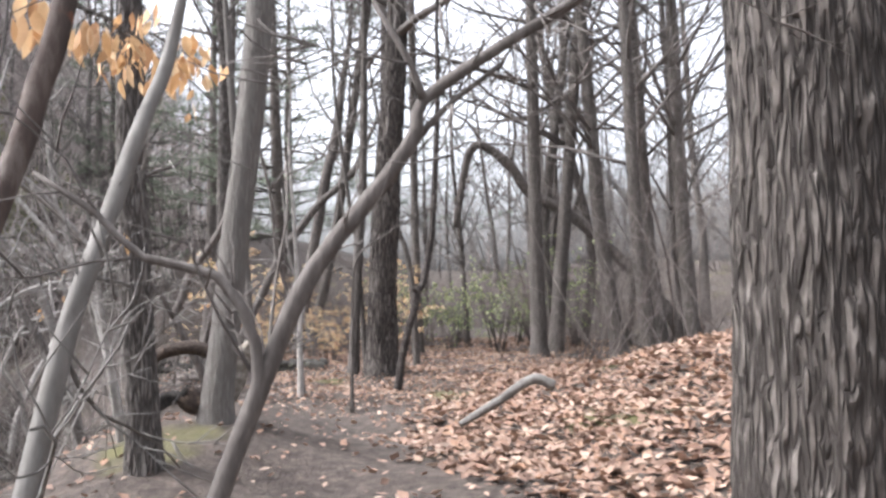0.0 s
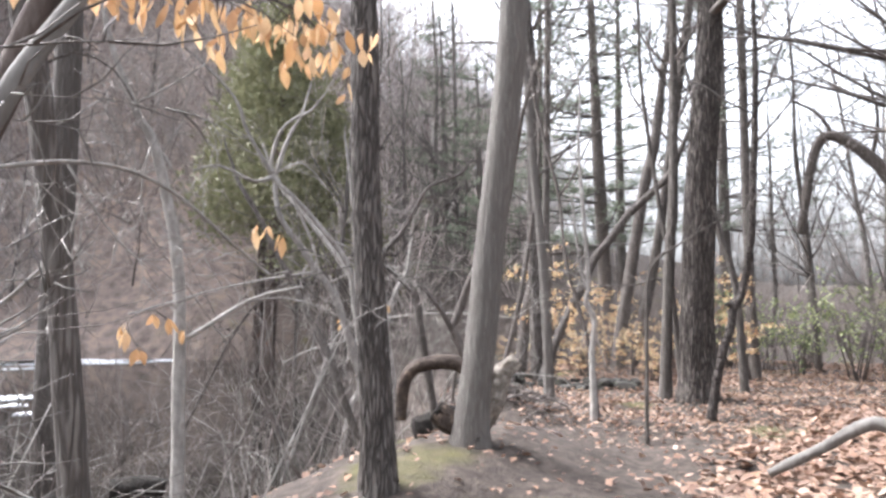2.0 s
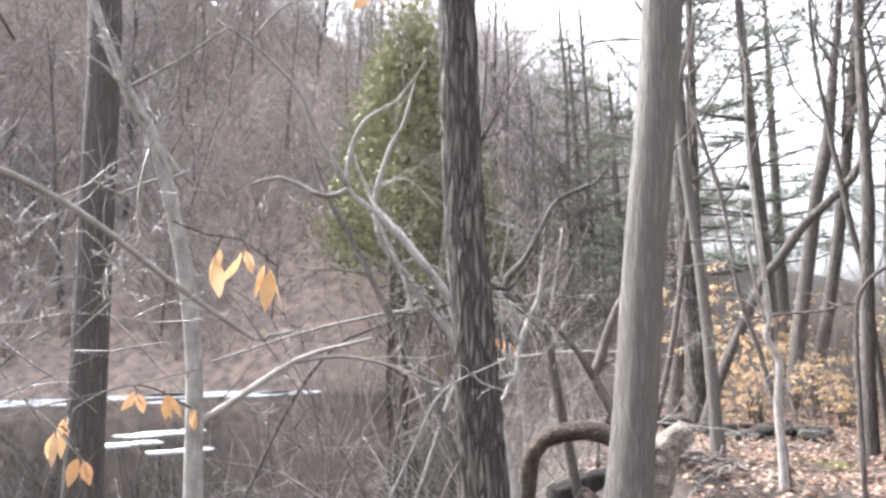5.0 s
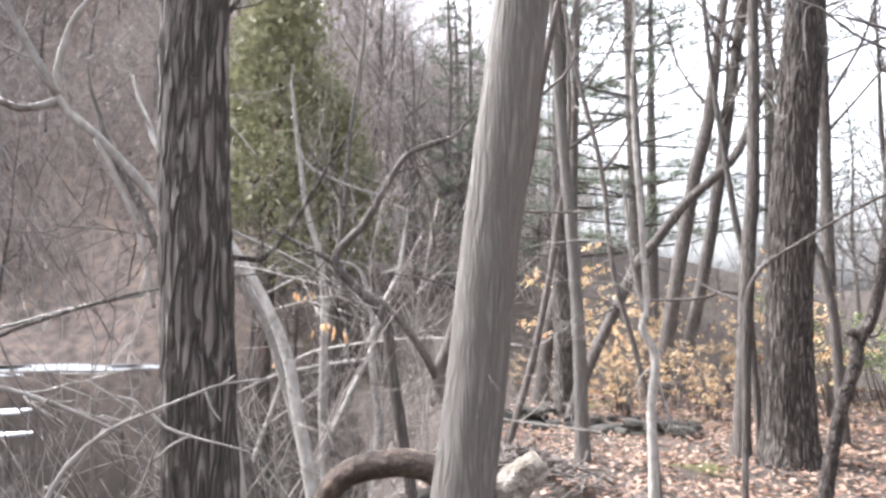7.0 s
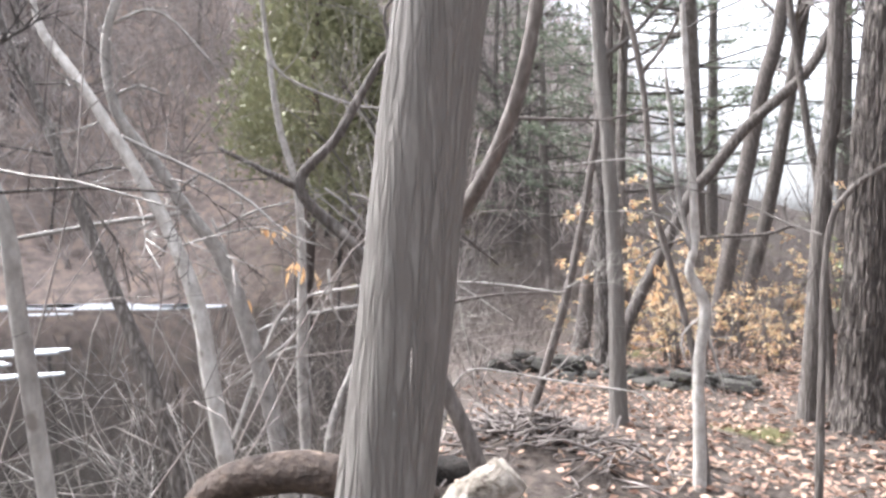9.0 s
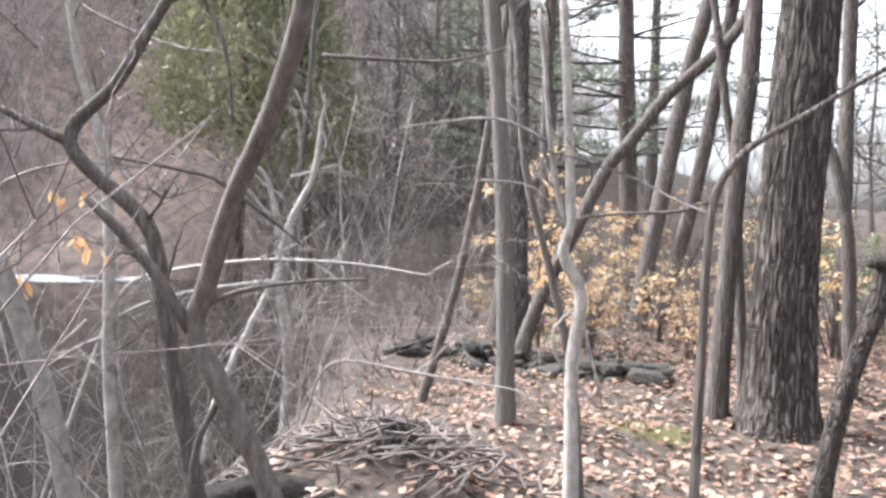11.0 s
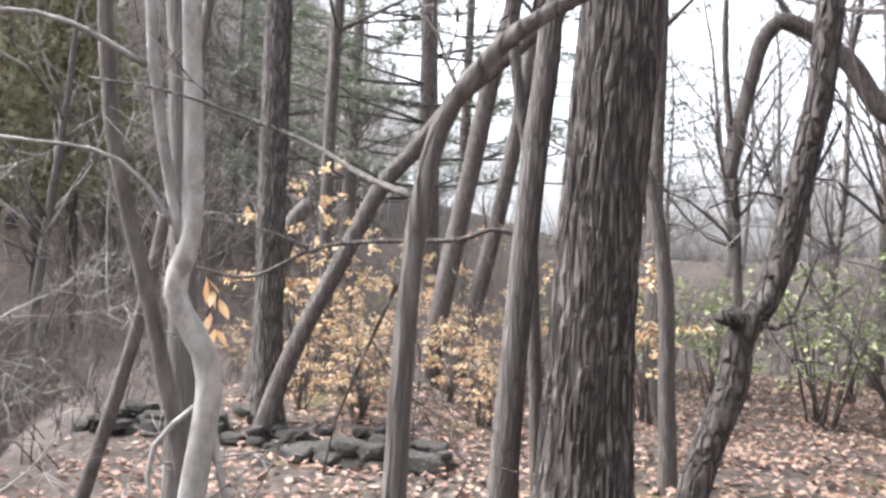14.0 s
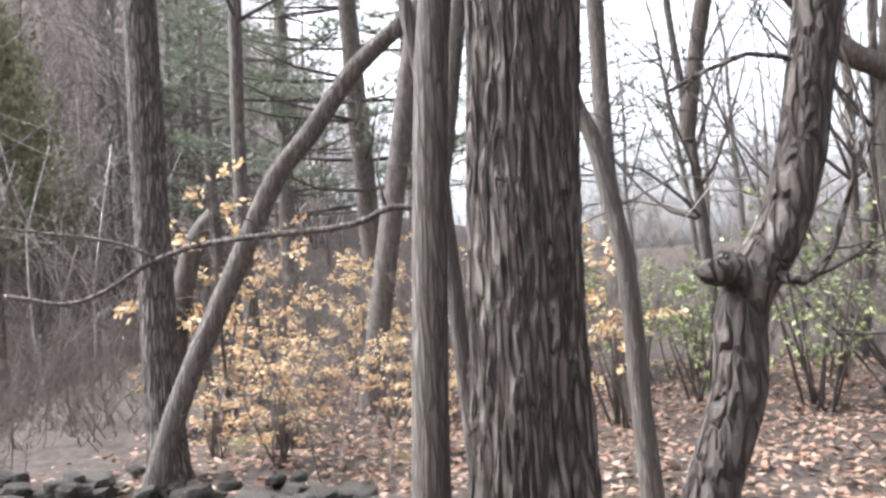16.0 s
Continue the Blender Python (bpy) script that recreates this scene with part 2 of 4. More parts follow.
class Shape:
    """Collects vertices and faces of one mesh."""

    def __init__(self):
        self.v, self.f, self.n = [], [], 0

    def add(self, verts, faces):
        self.v.append(np.asarray(verts, float))
        self.f.extend([tuple(i + self.n for i in q) for q in faces])
        self.n += len(verts)

    def tube(self, pts, radii, sides=6, squash=None):
        pts = np.asarray(pts, float)
        d = np.gradient(pts, axis=0)
        d /= np.linalg.norm(d, axis=1)[:, None] + 1e-9
        ref = np.array((0.31, 0.95, 0.05)) if abs(d[0][2]) > 0.6 else np.array((0.05, 0.1, 0.99))
        u = np.cross(d, ref)
        u /= np.linalg.norm(u, axis=1)[:, None] + 1e-9
        w = np.cross(d, u)
        a = np.arange(sides) * 2 * math.pi / sides
        rr = np.asarray(radii, float)[:, None, None]
        ring = pts[:, None, :] + rr * (np.cos(a)[None, :, None] * u[:, None, :] + np.sin(a)[None, :, None] * w[:, None, :])
        m = len(pts)
        faces = [(i * sides + j, i * sides + (j + 1) % sides, (i + 1) * sides + (j + 1) % sides, (i + 1) * sides + j) for i in range(m - 1) for j in range(sides)]
        faces.append(tuple(range(sides))[::-1])
        faces.append(tuple((m - 1) * sides + j for j in range(sides)))
        self.add(ring.reshape(-1, 3), faces)

    def leaf(self, p, along, side, length, width, curl=0.25):
        """A pointed, folded and curled leaf blade."""
        p, along, side = Vector(p), Vector(along).normalized(), Vector(side)
        side = (side - along * side.dot(along)).normalized()
        up = along.cross(side)
        k = length * curl
        v = [p, p + along * length * 0.4 + side * width / 2 + up * k, p + along * length * 0.45 - up * k * 0.3,
             p + along * length * 0.4 - side * width / 2 + up * k * 0.7, p + along * length + up * k * 0.6]
        self.add([tuple(q) for q in v], [(0, 1, 2), (0, 2, 3), (2, 1, 4), (3, 2, 4)])

    def mesh(self, name, mat, smooth=True):
        me = bpy.data.meshes.new(name)
        me.from_pydata(np.concatenate(self.v).tolist(), [], self.f)
        me.materials.append(mat)
        me.polygons.foreach_set("use_smooth", [smooth] * len(me.polygons))
        me.update()
        return me


def part(name, shape, mat, parent=None, label="", smooth=True):
    ob = new(name, shape.mesh(name, mat, smooth) if isinstance(shape, Shape) else shape)
    if parent:
        ob.parent = parent
    return tagged(ob, label)


def spline(ctrl, step):
    """A smooth curve through the control points (with radius as fourth number)."""
    c = np.asarray(ctrl, float)
    c = np.vstack([2 * c[0] - c[1], c, 2 * c[-1] - c[-2]])
    out = []
    for i in range(1, len(c) - 2):
        m = max(2, int(np.linalg.norm(c[i + 1][:3] - c[i][:3]) / step))
        for s in np.arange(m) / m:
            out.append(0.5 * (2 * c[i] + (c[i + 1] - c[i - 1]) * s + (2 * c[i - 1] - 5 * c[i] + 4 * c[i + 1] - c[i + 2]) * s * s
                              + (3 * c[i] - c[i - 1] - 3 * c[i + 1] + c[i + 2]) * s ** 3))
    out.append(c[-2])
    return np.array(out)


def grow(shape, p, d, length, r, level, rng, droop=0.0, up=0.25):
    """A wavy branch that carries smaller ones."""
    n = 5 if level > 0 else 3
    pts, q, dd = [np.array(p, float)], np.array(p, float), np.array(d, float)
    dd /= np.linalg.norm(dd)
    for i in range(n):
        dd = dd + rng.normal(0, 0.16, 3) + np.array((0, 0, up * 0.12 - droop * 0.1))
        dd /= np.linalg.norm(dd)
        q = q + dd * length / n
        pts.append(q)
    shape.tube(pts, np.linspace(r, r * 0.35, n + 1), 5 if r > 0.02 else 3)
    if level <= 0:
        return
    for k in range(int(rng.integers(3, 6))):
        s = rng.uniform(0.25, 0.98)
        i = min(n - 1, int(s * n))
        base = pts[i] + (pts[i + 1] - pts[i]) * (s * n - i)
        a = pts[i + 1] - pts[i]
        a /= np.linalg.norm(a)
        side = np.cross(a, rng.normal(0, 1, 3))
        side /= np.linalg.norm(side) + 1e-9
        nd = a * rng.uniform(0.5, 0.9) + side * rng.uniform(0.5, 0.9)
        grow(shape, base, nd, length * rng.uniform(0.35, 0.65), max(0.0025, r * (1 - 0.6 * s) * 0.55), level - 1, rng, droop, up)


# ---- ground ----
def smooth01(t):
    t = np.clip(t, 0, 1)
    return t * t * (3 - 2 * t)


def height(x, y):
    """The lie of the land: a level path, a leafy rise, a bank down to the pond and a hill beyond it."""
    x, y = np.asarray(x, float), np.asarray(y, float)
    z = 0.05 * np.sin(x * 0.9 + 1) * np.sin(y * 0.7) + 0.025 * np.sin(x * 2.7 + y * 1.9) + 0.02 * np.sin(y * 3.3 - x * 1.3)
    z = z + 0.37 * np.exp(-((x + 1.4) / 0.85) ** 2 - ((y - 4.5) / 1.5) ** 2)
    z = z + 0.85 * smooth01((x - 0.7) / 4.5) * smooth01((y + 4) / 4) * (1 - smooth01((y - 6.0) / 5))
    z = z + 0.22 * np.exp(-((x + 1.9) / 0.8) ** 2 - ((y - 7.7) / 0.7) ** 2)
    edge = -2.45 - 0.25 * np.sin(y * 0.8) - smooth01((y - 8) / 6) * 2.5 - np.maximum(0, y - 12) * 1.0
    z = z - 1.75 * smooth01((edge - x) / 2.2) - 1.2 * smooth01((edge - 3.0 - x) / 5)
    left = np.degrees(np.arctan2(-x, y - 2))
    r = np.hypot(x, y - 2)
    z = z - 1.9 * smooth01((left - 23) / 9) * (1 - smooth01((left - 120) / 20)) * smooth01((r - 9.5) / 4) * (1 - smooth01((r - 34) / 8)) * smooth01((x + 40) / 2 + 1)
    far = np.interp(left, (-180, -60, -5, 12, 30, 55, 85, 130, 180), (5, 1.0, 0.0, 3.5, 22, 38, 44, 34, 6))
    shore = np.interp(left, (-180, -20, 10, 35, 60, 180), (30, 30, 26, 40, 44, 44))
    z = z + (far + 3.0) * smooth01((r - shore + 6) / 40) + 0.5 * np.sin(x * 0.21) * np.sin(y * 0.17) * smooth01((r - 20) / 20)
    return z


def level(x, y):
    return float(height(x, y))


def build_ground():
    near = np.arange(-9, 9.01, 0.14)
    nx = np.concatenate([[-900, -400, -200], np.arange(-120, -9.2, 2.0), near, np.arange(10, 60, 2.5), [120, 300, 900]])
    ny = np.concatenate([[-900, -300, -120, -60], np.arange(-40, -5.2, 2.0), np.arange(-5, 15.01, 0.14), np.arange(16, 100, 2.5), [150, 300, 900]])
    gx, gy = np.meshgrid(nx, ny)
    gz = height(gx, gy)
    for i, j in itertools.product(range(gx.shape[0]), range(gx.shape[1])):
        if abs(gx[i, j]) < 9.1 and -5.1 < gy[i, j] < 15.1:
            gz[i, j] += 0.035 * noise.noise((gx[i, j] * 2.2, gy[i, j] * 2.2, 0)) + 0.018 * noise.noise((gx[i, j] * 7, gy[i, j] * 7, 3))
    w = gx.shape[1]
    s = Shape()
    s.add(np.stack([gx, gy, gz], -1).reshape(-1, 3), [(i * w + j, i * w + j + 1, (i + 1) * w + j + 1, (i + 1) * w + j) for i in range(gx.shape[0] - 1) for j in range(w - 1)])
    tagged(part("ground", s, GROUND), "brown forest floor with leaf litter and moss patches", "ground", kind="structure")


build_ground()
pond = Shape()
pond.add([(-75, -70, -1.3), (-3.6, -70, -1.3), (-3.6, 60, -1.3), (-75, 60, -1.3)], [(0, 1, 2, 3)])
tagged(part("water", pond, WATER), "still dark pond water below the wooded bank", "water", kind="structure")


def ice_glint_sheet(cx, cy, rx, ry, turn, seed):
    rng = np.random.default_rng(seed)
    a = np.linspace(0, 2 * math.pi, 28, endpoint=False)
    k = 1 + 0.3 * np.sin(2 * a + rng.uniform(0, 6)) * rng.uniform(0.4, 1) + 0.14 * np.sin(5 * a + rng.uniform(0, 6)) + rng.normal(0, 0.05, 28)
    x, y = rx * k * np.cos(a), ry * k * np.sin(a)
    c, s = math.cos(turn), math.sin(turn)
    top = np.stack([cx + c * x - s * y, cy + s * x + c * y, np.full(28, -1.27)], 1)
    low = top * (1, 1, 0) + (0, 0, -1.32)
    sh = Shape()
    sh.add(np.vstack([top, low]), [tuple(range(28))] + [(i, i + 28, (i + 1) % 28 + 28, (i + 1) % 28) for i in range(28)])
    tagged(part("ice_glint_sheet", sh, ICE_GLINT, smooth=False), "thin white sheet on the dark pond, ice and painted sky glint", "ice", "ice on the pond")


# bearing to the left of north, distance, half length and half width
# the three at 20 to 24 m paint sky reflection on the water
for i, (turned, away, rx, ry) in enumerate(((42.5, 39, 1.8, 0.9), (47.5, 39.5, 3.4, 1.9), (53, 40, 2.4, 1.5), (57, 37.5, 1.2, 0.5), (61, 39.5, 2.8, 1.8), (66, 38, 2.6, 1.5), (72, 34, 2.2, 1.0),
                                            (32, 38, 0.9, 0.5), (35, 40, 0.8, 0.4), (51, 36, 1.0, 0.3), (52, 24, 1.3, 0.5), (54.5, 22, 0.9, 0.4), (51, 20, 0.6, 0.3), (69, 15, 0.8, 0.6), (77, 11, 0.9, 0.6), (84, 16, 1.2, 0.7))):
    a = radians(turned)
    ice_glint_sheet(-away * math.sin(a), 1 + away * math.cos(a), rx, ry, a, i)


# ---- trees ----
def trunk_shape(ctrl, sides, step, relief, freq, flare, seed):
    """A round trunk with furrowed bark and a flared foot."""
    c = spline(ctrl, step)
    s = Shape()
    s.tube(c[:, :3], np.ones(len(c)), sides)
    v = s.v[0].reshape(len(c), sides, 3)
    run = np.concatenate([[0], np.cumsum(np.linalg.norm(np.diff(c[:, :3], axis=0), axis=1))])
    for i in range(len(c)):
        ctr, r = c[i, :3], c[i, 3]
        fl = 1 + flare * math.exp(-run[i] / 0.22)
        for j in range(sides):
            d = v[i, j] - ctr
            p = Vector((d[0] * freq * r + seed, d[1] * freq * r, run[i] * freq * 0.15 + d[2]))
            a = noise.noise(p)
            b = noise.noise((p.x * 2.1, p.y * 2.1, p.z * 1.7))
            k = relief * (0.9 - 2.2 * abs(a) ** 0.8 + 0.5 * b)
            lump = 0.06 * noise.noise((d[0] * 1.5 + seed, d[1] * 1.5, run[i] * 1.3))
            v[i, j] = ctr + d * (r * (fl + lump) + k)
    s.v[0] = v.reshape(-1, 3)
    return s


def crown(base, ahead, r, length, seed, count=16):
    """Bare limbs and twigs round the upper trunk."""
    rng = np.random.default_rng(seed)
    s = Shape()
    for k in range(count):
        t = rng.uniform(0.15, 1)
        p = np.array(base) + np.array(ahead) * length * t
        a = rng.uniform(0, 2 * math.pi)
        grow(s, p, (math.cos(a), math.sin(a), rng.uniform(0.3, 1.1)), length * rng.uniform(0.25, 0.42) * (1.2 - 0.6 * t), max(0.006, r * 0.38 * (1.1 - 0.7 * t)), 2, rng)
    return s


def hero_tree(name, mat, label, ctrl, r0, r1, top, limbs):
    """A single tree: trunk set into the ground, its own limbs, and a bare crown out of sight above."""
    seed = int(hash01(*ctrl[0]) * 9999)
    n = len(ctrl)
    pts = [(*p, r0 + (r1 - r0) * i / (n - 1)) for i, p in enumerate(ctrl)]
    x0, y0, z0 = ctrl[0]
    x1, y1, z1 = ctrl[1]
    lean = (Vector(ctrl[1]) - Vector(ctrl[0])).normalized()
    gx, gy = x0, y0
    if z0 - level(x0, y0) > 0.02:
        drop = z0 - level(x0, y0)
        k = min(0.7, math.hypot(lean.x, lean.y) / max(0.3, lean.z))
        flat = Vector((lean.x, lean.y, 0))
        flat = flat.normalized() * k * drop * 0.85 if flat.length > 0.01 else flat
        gx, gy = x0 - flat.x, y0 - flat.y
    pts = [p for p in pts if p[2] > level(gx, gy) + 0.12]
    foot = np.array((gx, gy, level(gx, gy) - 0.12, r0 * 1.08))
    gap = np.linalg.norm(np.array(pts[0][:3]) - foot[:3])
    steps = max(1, round(gap / np.linalg.norm(np.array(pts[1][:3]) - np.array(pts[0][:3])))) if len(pts) > 1 else 1
    pts = [tuple(foot + (np.array(pts[0]) - foot) * q / steps) for q in range(steps)] + pts
    ob = new(name)
    ob.location = (gx, gy, level(gx, gy))
    off = np.array((gx, gy, level(gx, gy), 0))
    end = np.array(pts[-1][:3])
    ahead = end - np.array(pts[-2][:3])
    ahead = ahead / np.linalg.norm(ahead) * 0.6 + np.array((0, 0, 0.4))
    ahead /= np.linalg.norm(ahead)
    if top > 0:
        for k in (0.34, 0.67, 1.0):
            q = end + ahead * top * k + np.array((hash01(seed, k) - 0.5, hash01(k, seed) - 0.5, 0)) * 0.08 * top * k
            pts.append((*q, max(0.004, r1 * (1 - 0.75 * k))))
    big = r0 > 0.18
    sides, step, relief, freq = (180, 0.025, 0.017, 30) if big else (40, 0.04, 0.0016, 30) if r0 > 0.07 else (12, 0.05, r0 * 0.07, 20)
    if "smooth" in mat.name:
        relief *= 0.35
    if not big and r0 > 0.07 and "furrowed" in mat.name:
        sides, step, relief, freq = 90, 0.03, 0.0075, 46
    part("trunk", trunk_shape(np.array(pts) - off, sides, step, relief, freq, 0.45 if r0 > 0.06 else 0.25, seed), mat, ob)
    for q, a, b in limbs:
        m = len(q)
        c = spline([(*p, a + (b - a) * i / max(1, m - 1)) for i, p in enumerate(q)], 0.07) - off
        s = Shape()
        wob = np.array([[0.35 * c[i, 3] * noise.noise((run * 7 + seed, i * 0.5, 2.0 * w)) for w in range(3)] for i, run in enumerate(np.arange(len(c)) * 0.07)])
        s.tube(c[:, :3] + wob, c[:, 3], 8)
        part("limb", s, mat, ob)
        if a > 0.03 or name == "fallen_branch":
            continue
        s = Shape()
        rng = np.random.default_rng(seed + m)
        for k in range(2 + m // 2):
            i = int(rng.integers(1, len(c) - 1))
            d = c[i + 1, :3] - c[i, :3]
            d = d / np.linalg.norm(d) + rng.normal(0, 0.6, 3)
            grow(s, c[i, :3], d, rng.uniform(0.12, 0.4), max(0.0015, c[i, 3] * 0.4), 1, rng)
        tagged(part("spray", s, mat, ob), "fine side twigs", kind="stuff")
    if name == "grey_tree":
        low = np.array(ctrl[1])
        part("crown", crown(low - off[:3], (end + ahead * top - low) / np.linalg.norm(end + ahead * top - low), r0 * 0.8, float(np.linalg.norm(end + ahead * top - low)), seed, 25), TWIG, ob, "bare leafless twigs")["kind"] = "stuff"
    elif top > 1:
        part("crown", crown(end - off[:3] + ahead * top * 0.1, ahead, r1, top, seed, 9 if top < 3 else 14), TWIG, ob, "bare leafless twigs")["kind"] = "stuff"
    elif top > 0:
        rng = np.random.default_rng(seed)
        s = Shape()
        c = np.array(pts)
        for k in range(5):
            i = int(rng.integers(max(1, len(c) // 3), len(c) - 1))
            u = rng.uniform(0, 1)
            p = c[i, :3] * (1 - u) + c[i + 1, :3] * u - off[:3]
            grow(s, p, rng.normal(0, 1, 3) + (0, 0, 0.5), rng.uniform(0.25, 0.7), max(0.002, c[i, 3] * 0.3), 2, rng)
        tagged(part("spray", s, mat, ob), "fine side twigs", kind="stuff")
    return tagged(ob, label, "tree")


hero_tree("ridged_oak", BARK["ridged"], "large tree trunk with deep grey-brown ridged bark beside the path",
    [(1.68, 0.52, 0.63), (1.68, 0.52, 1.42), (1.67, 0.53, 2.50)], 0.318, 0.282, 7.0,
    [])
hero_tree("crooked_sapling", BARK["dark"], "crooked dark forked sapling leaning over the path",
    [(-0.24, -0.96, 1.05), (-0.16, -0.95, 1.26), (-0.09, -0.95, 1.41), (0.03, -0.94, 1.56), (0.08, -0.94, 1.64), (0.09, -0.93, 1.69), (0.23, -0.92, 1.79), (0.37, -0.91, 1.88)], 0.017, 0.009, 0.1,
    [([(0.09, -0.94, 1.69), (0.07, -0.94, 1.75), (0.01, -0.94, 1.85)], 0.008, 0.004),
     ([(0.07, -0.94, 1.61), (0.13, -0.93, 1.68), (0.23, -0.92, 1.76)], 0.007, 0.004),
     ([(-0.24, -0.96, 1.05), (-0.19, -0.96, 1.18), (-0.18, -0.96, 1.29), (-0.24, -0.96, 1.40), (-0.35, -0.97, 1.43), (-0.42, -0.98, 1.50), (-0.51, -0.98, 1.56)], 0.013, 0.004)])
hero_tree("leaning_beech", BARK["striped"], "slanting grey smooth-barked tree leaning beside fallen logs",
    [(-1.26, 4.33, 0.51), (-1.19, 4.35, 1.11), (-1.12, 4.37, 1.85), (-1.00, 4.41, 2.88), (-0.93, 4.43, 3.79)], 0.125, 0.108, 7.0,
    [])
hero_tree("dark_tree", BARK["furrowed"], "upright dark furrowed tree trunk on the bank",
    [(-1.55, 3.23, 0.74), (-1.59, 3.21, 1.54), (-1.62, 3.20, 2.26), (-1.63, 3.19, 3.13)], 0.100, 0.085, 6.0,
    [([(-1.62, 3.19, 2.29), (-1.53, 3.24, 2.40), (-1.44, 3.29, 2.58)], 0.011, 0.004),
     ([(-1.61, 3.20, 1.76), (-1.44, 3.29, 1.69), (-1.23, 3.40, 2.06)], 0.010, 0.004)])
hero_tree("bank_tree", BARK["grey"], "upright grey-brown tree trunk at the water's edge",
    [(-1.71, 0.90, 1.07), (-1.75, 0.84, 1.71), (-1.79, 0.77, 2.25), (-1.83, 0.72, 2.63)], 0.052, 0.045, 5.0,
    [([(-1.79, 0.78, 2.23), (-1.72, 0.88, 2.32), (-1.64, 1.00, 2.28), (-1.60, 1.07, 2.17)], 0.006, 0.003)])
hero_tree("bank_tree", BARK["grey"], "mottled grey tree trunk down the wooded bank",
    [(-3.99, 2.95, 1.08), (-3.98, 2.97, 2.24), (-3.97, 2.98, 3.30), (-3.98, 2.96, 4.19)], 0.105, 0.091, 5.0,
    [])
hero_tree("dead_tree", BARK["rust"], "leaning dead trunk with peeling red-brown bark",
    [(-1.02, -0.30, 1.18), (-0.99, -0.24, 1.37), (-0.96, -0.19, 1.52), (-0.91, -0.09, 1.79), (-0.89, -0.05, 1.94), (-0.86, -0.00, 2.12)], 0.036, 0.033, 1.5,
    [])
hero_tree("leaning_sapling", BARK["smooth"], "slanting light grey smooth-barked sapling",
    [(-0.63, -0.55, 1.26), (-0.61, -0.51, 1.38), (-0.58, -0.45, 1.52), (-0.54, -0.36, 1.74), (-0.52, -0.30, 1.85), (-0.50, -0.26, 1.94)], 0.023, 0.017, 0.6,
    [([(-0.61, -0.52, 1.37), (-0.61, -0.50, 1.40), (-0.59, -0.46, 1.41), (-0.56, -0.41, 1.40), (-0.55, -0.37, 1.39)], 0.008, 0.003),
     ([(-0.59, -0.46, 1.41), (-0.60, -0.48, 1.44), (-0.61, -0.51, 1.45)], 0.003, 0.002),
     ([(-0.58, -0.45, 1.53), (-0.56, -0.40, 1.68), (-0.53, -0.33, 1.74)], 0.003, 0.002)])
hero_tree("birch_sapling", BARK["pale"], "pale slender birch sapling with kinked dark top",
    [(-2.27, 2.21, 0.82), (-2.28, 2.21, 1.39), (-2.31, 2.17, 1.81), (-2.38, 2.09, 2.26), (-2.43, 2.05, 2.37), (-2.46, 2.01, 2.47), (-2.51, 1.96, 2.64), (-2.56, 1.91, 2.87)], 0.035, 0.015, 0.5,
    [([(-2.27, 2.21, 1.16), (-2.16, 2.33, 1.26), (-2.01, 2.49, 1.40), (-1.89, 2.62, 1.45), (-1.80, 2.72, 1.48)], 0.015, 0.006),
     ([(-2.01, 2.49, 1.39), (-1.89, 2.62, 1.41), (-1.73, 2.79, 1.36), (-1.58, 2.94, 1.26)], 0.009, 0.004),
     ([(-2.38, 2.09, 2.26), (-2.32, 2.16, 2.14), (-2.39, 2.09, 2.11), (-2.47, 2.00, 2.05)], 0.010, 0.005),
     ([(-2.46, 2.01, 2.47), (-2.33, 2.15, 2.60), (-2.19, 2.30, 2.77)], 0.009, 0.004)])
hero_tree("arching_sapling", BARK["pale"], "pale thin sapling arching over the bank",
    [(-1.74, 0.04, 1.09), (-1.70, 0.14, 1.33), (-1.66, 0.21, 1.54), (-1.62, 0.31, 1.74), (-1.57, 0.44, 1.79), (-1.48, 0.64, 1.84), (-1.40, 0.84, 1.84), (-1.32, 1.03, 1.76), (-1.23, 1.23, 1.60), (-1.17, 1.39, 1.49)], 0.011, 0.005, 0.1,
    [([(-1.62, 0.31, 1.74), (-1.64, 0.27, 1.81), (-1.66, 0.22, 1.86)], 0.005, 0.002),
     ([(-1.48, 0.64, 1.84), (-1.45, 0.72, 1.71), (-1.41, 0.82, 1.58), (-1.35, 0.95, 1.47)], 0.005, 0.002),
     ([(-1.54, 0.52, 1.81), (-1.50, 0.61, 1.72), (-1.46, 0.70, 1.65)], 0.003, 0.002)])
hero_tree("forked_sapling", BARK["pale"], "forked sapling with a pale lit stem",
    [(-2.09, 3.99, 1.35), (-2.14, 3.95, 1.69), (-2.33, 3.81, 2.00), (-2.49, 3.69, 2.21), (-2.60, 3.61, 2.34), (-2.59, 3.62, 2.56), (-2.52, 3.67, 2.74), (-2.37, 3.78, 2.86)], 0.022, 0.010, 0.3,
    [([(-2.60, 3.61, 2.33), (-2.70, 3.53, 2.29), (-2.91, 3.38, 2.40), (-3.05, 3.27, 2.35)], 0.019, 0.007),
     ([(-2.49, 3.69, 2.21), (-2.36, 3.79, 1.86), (-2.30, 3.83, 1.55)], 0.014, 0.007),
     ([(-2.60, 3.61, 2.35), (-2.75, 3.50, 2.67), (-2.83, 3.44, 2.92), (-3.03, 3.29, 3.18), (-3.21, 3.16, 3.33)], 0.017, 0.007),
     ([(-3.03, 3.29, 3.23), (-2.92, 3.37, 3.40), (-2.75, 3.50, 3.51)], 0.010, 0.005)])
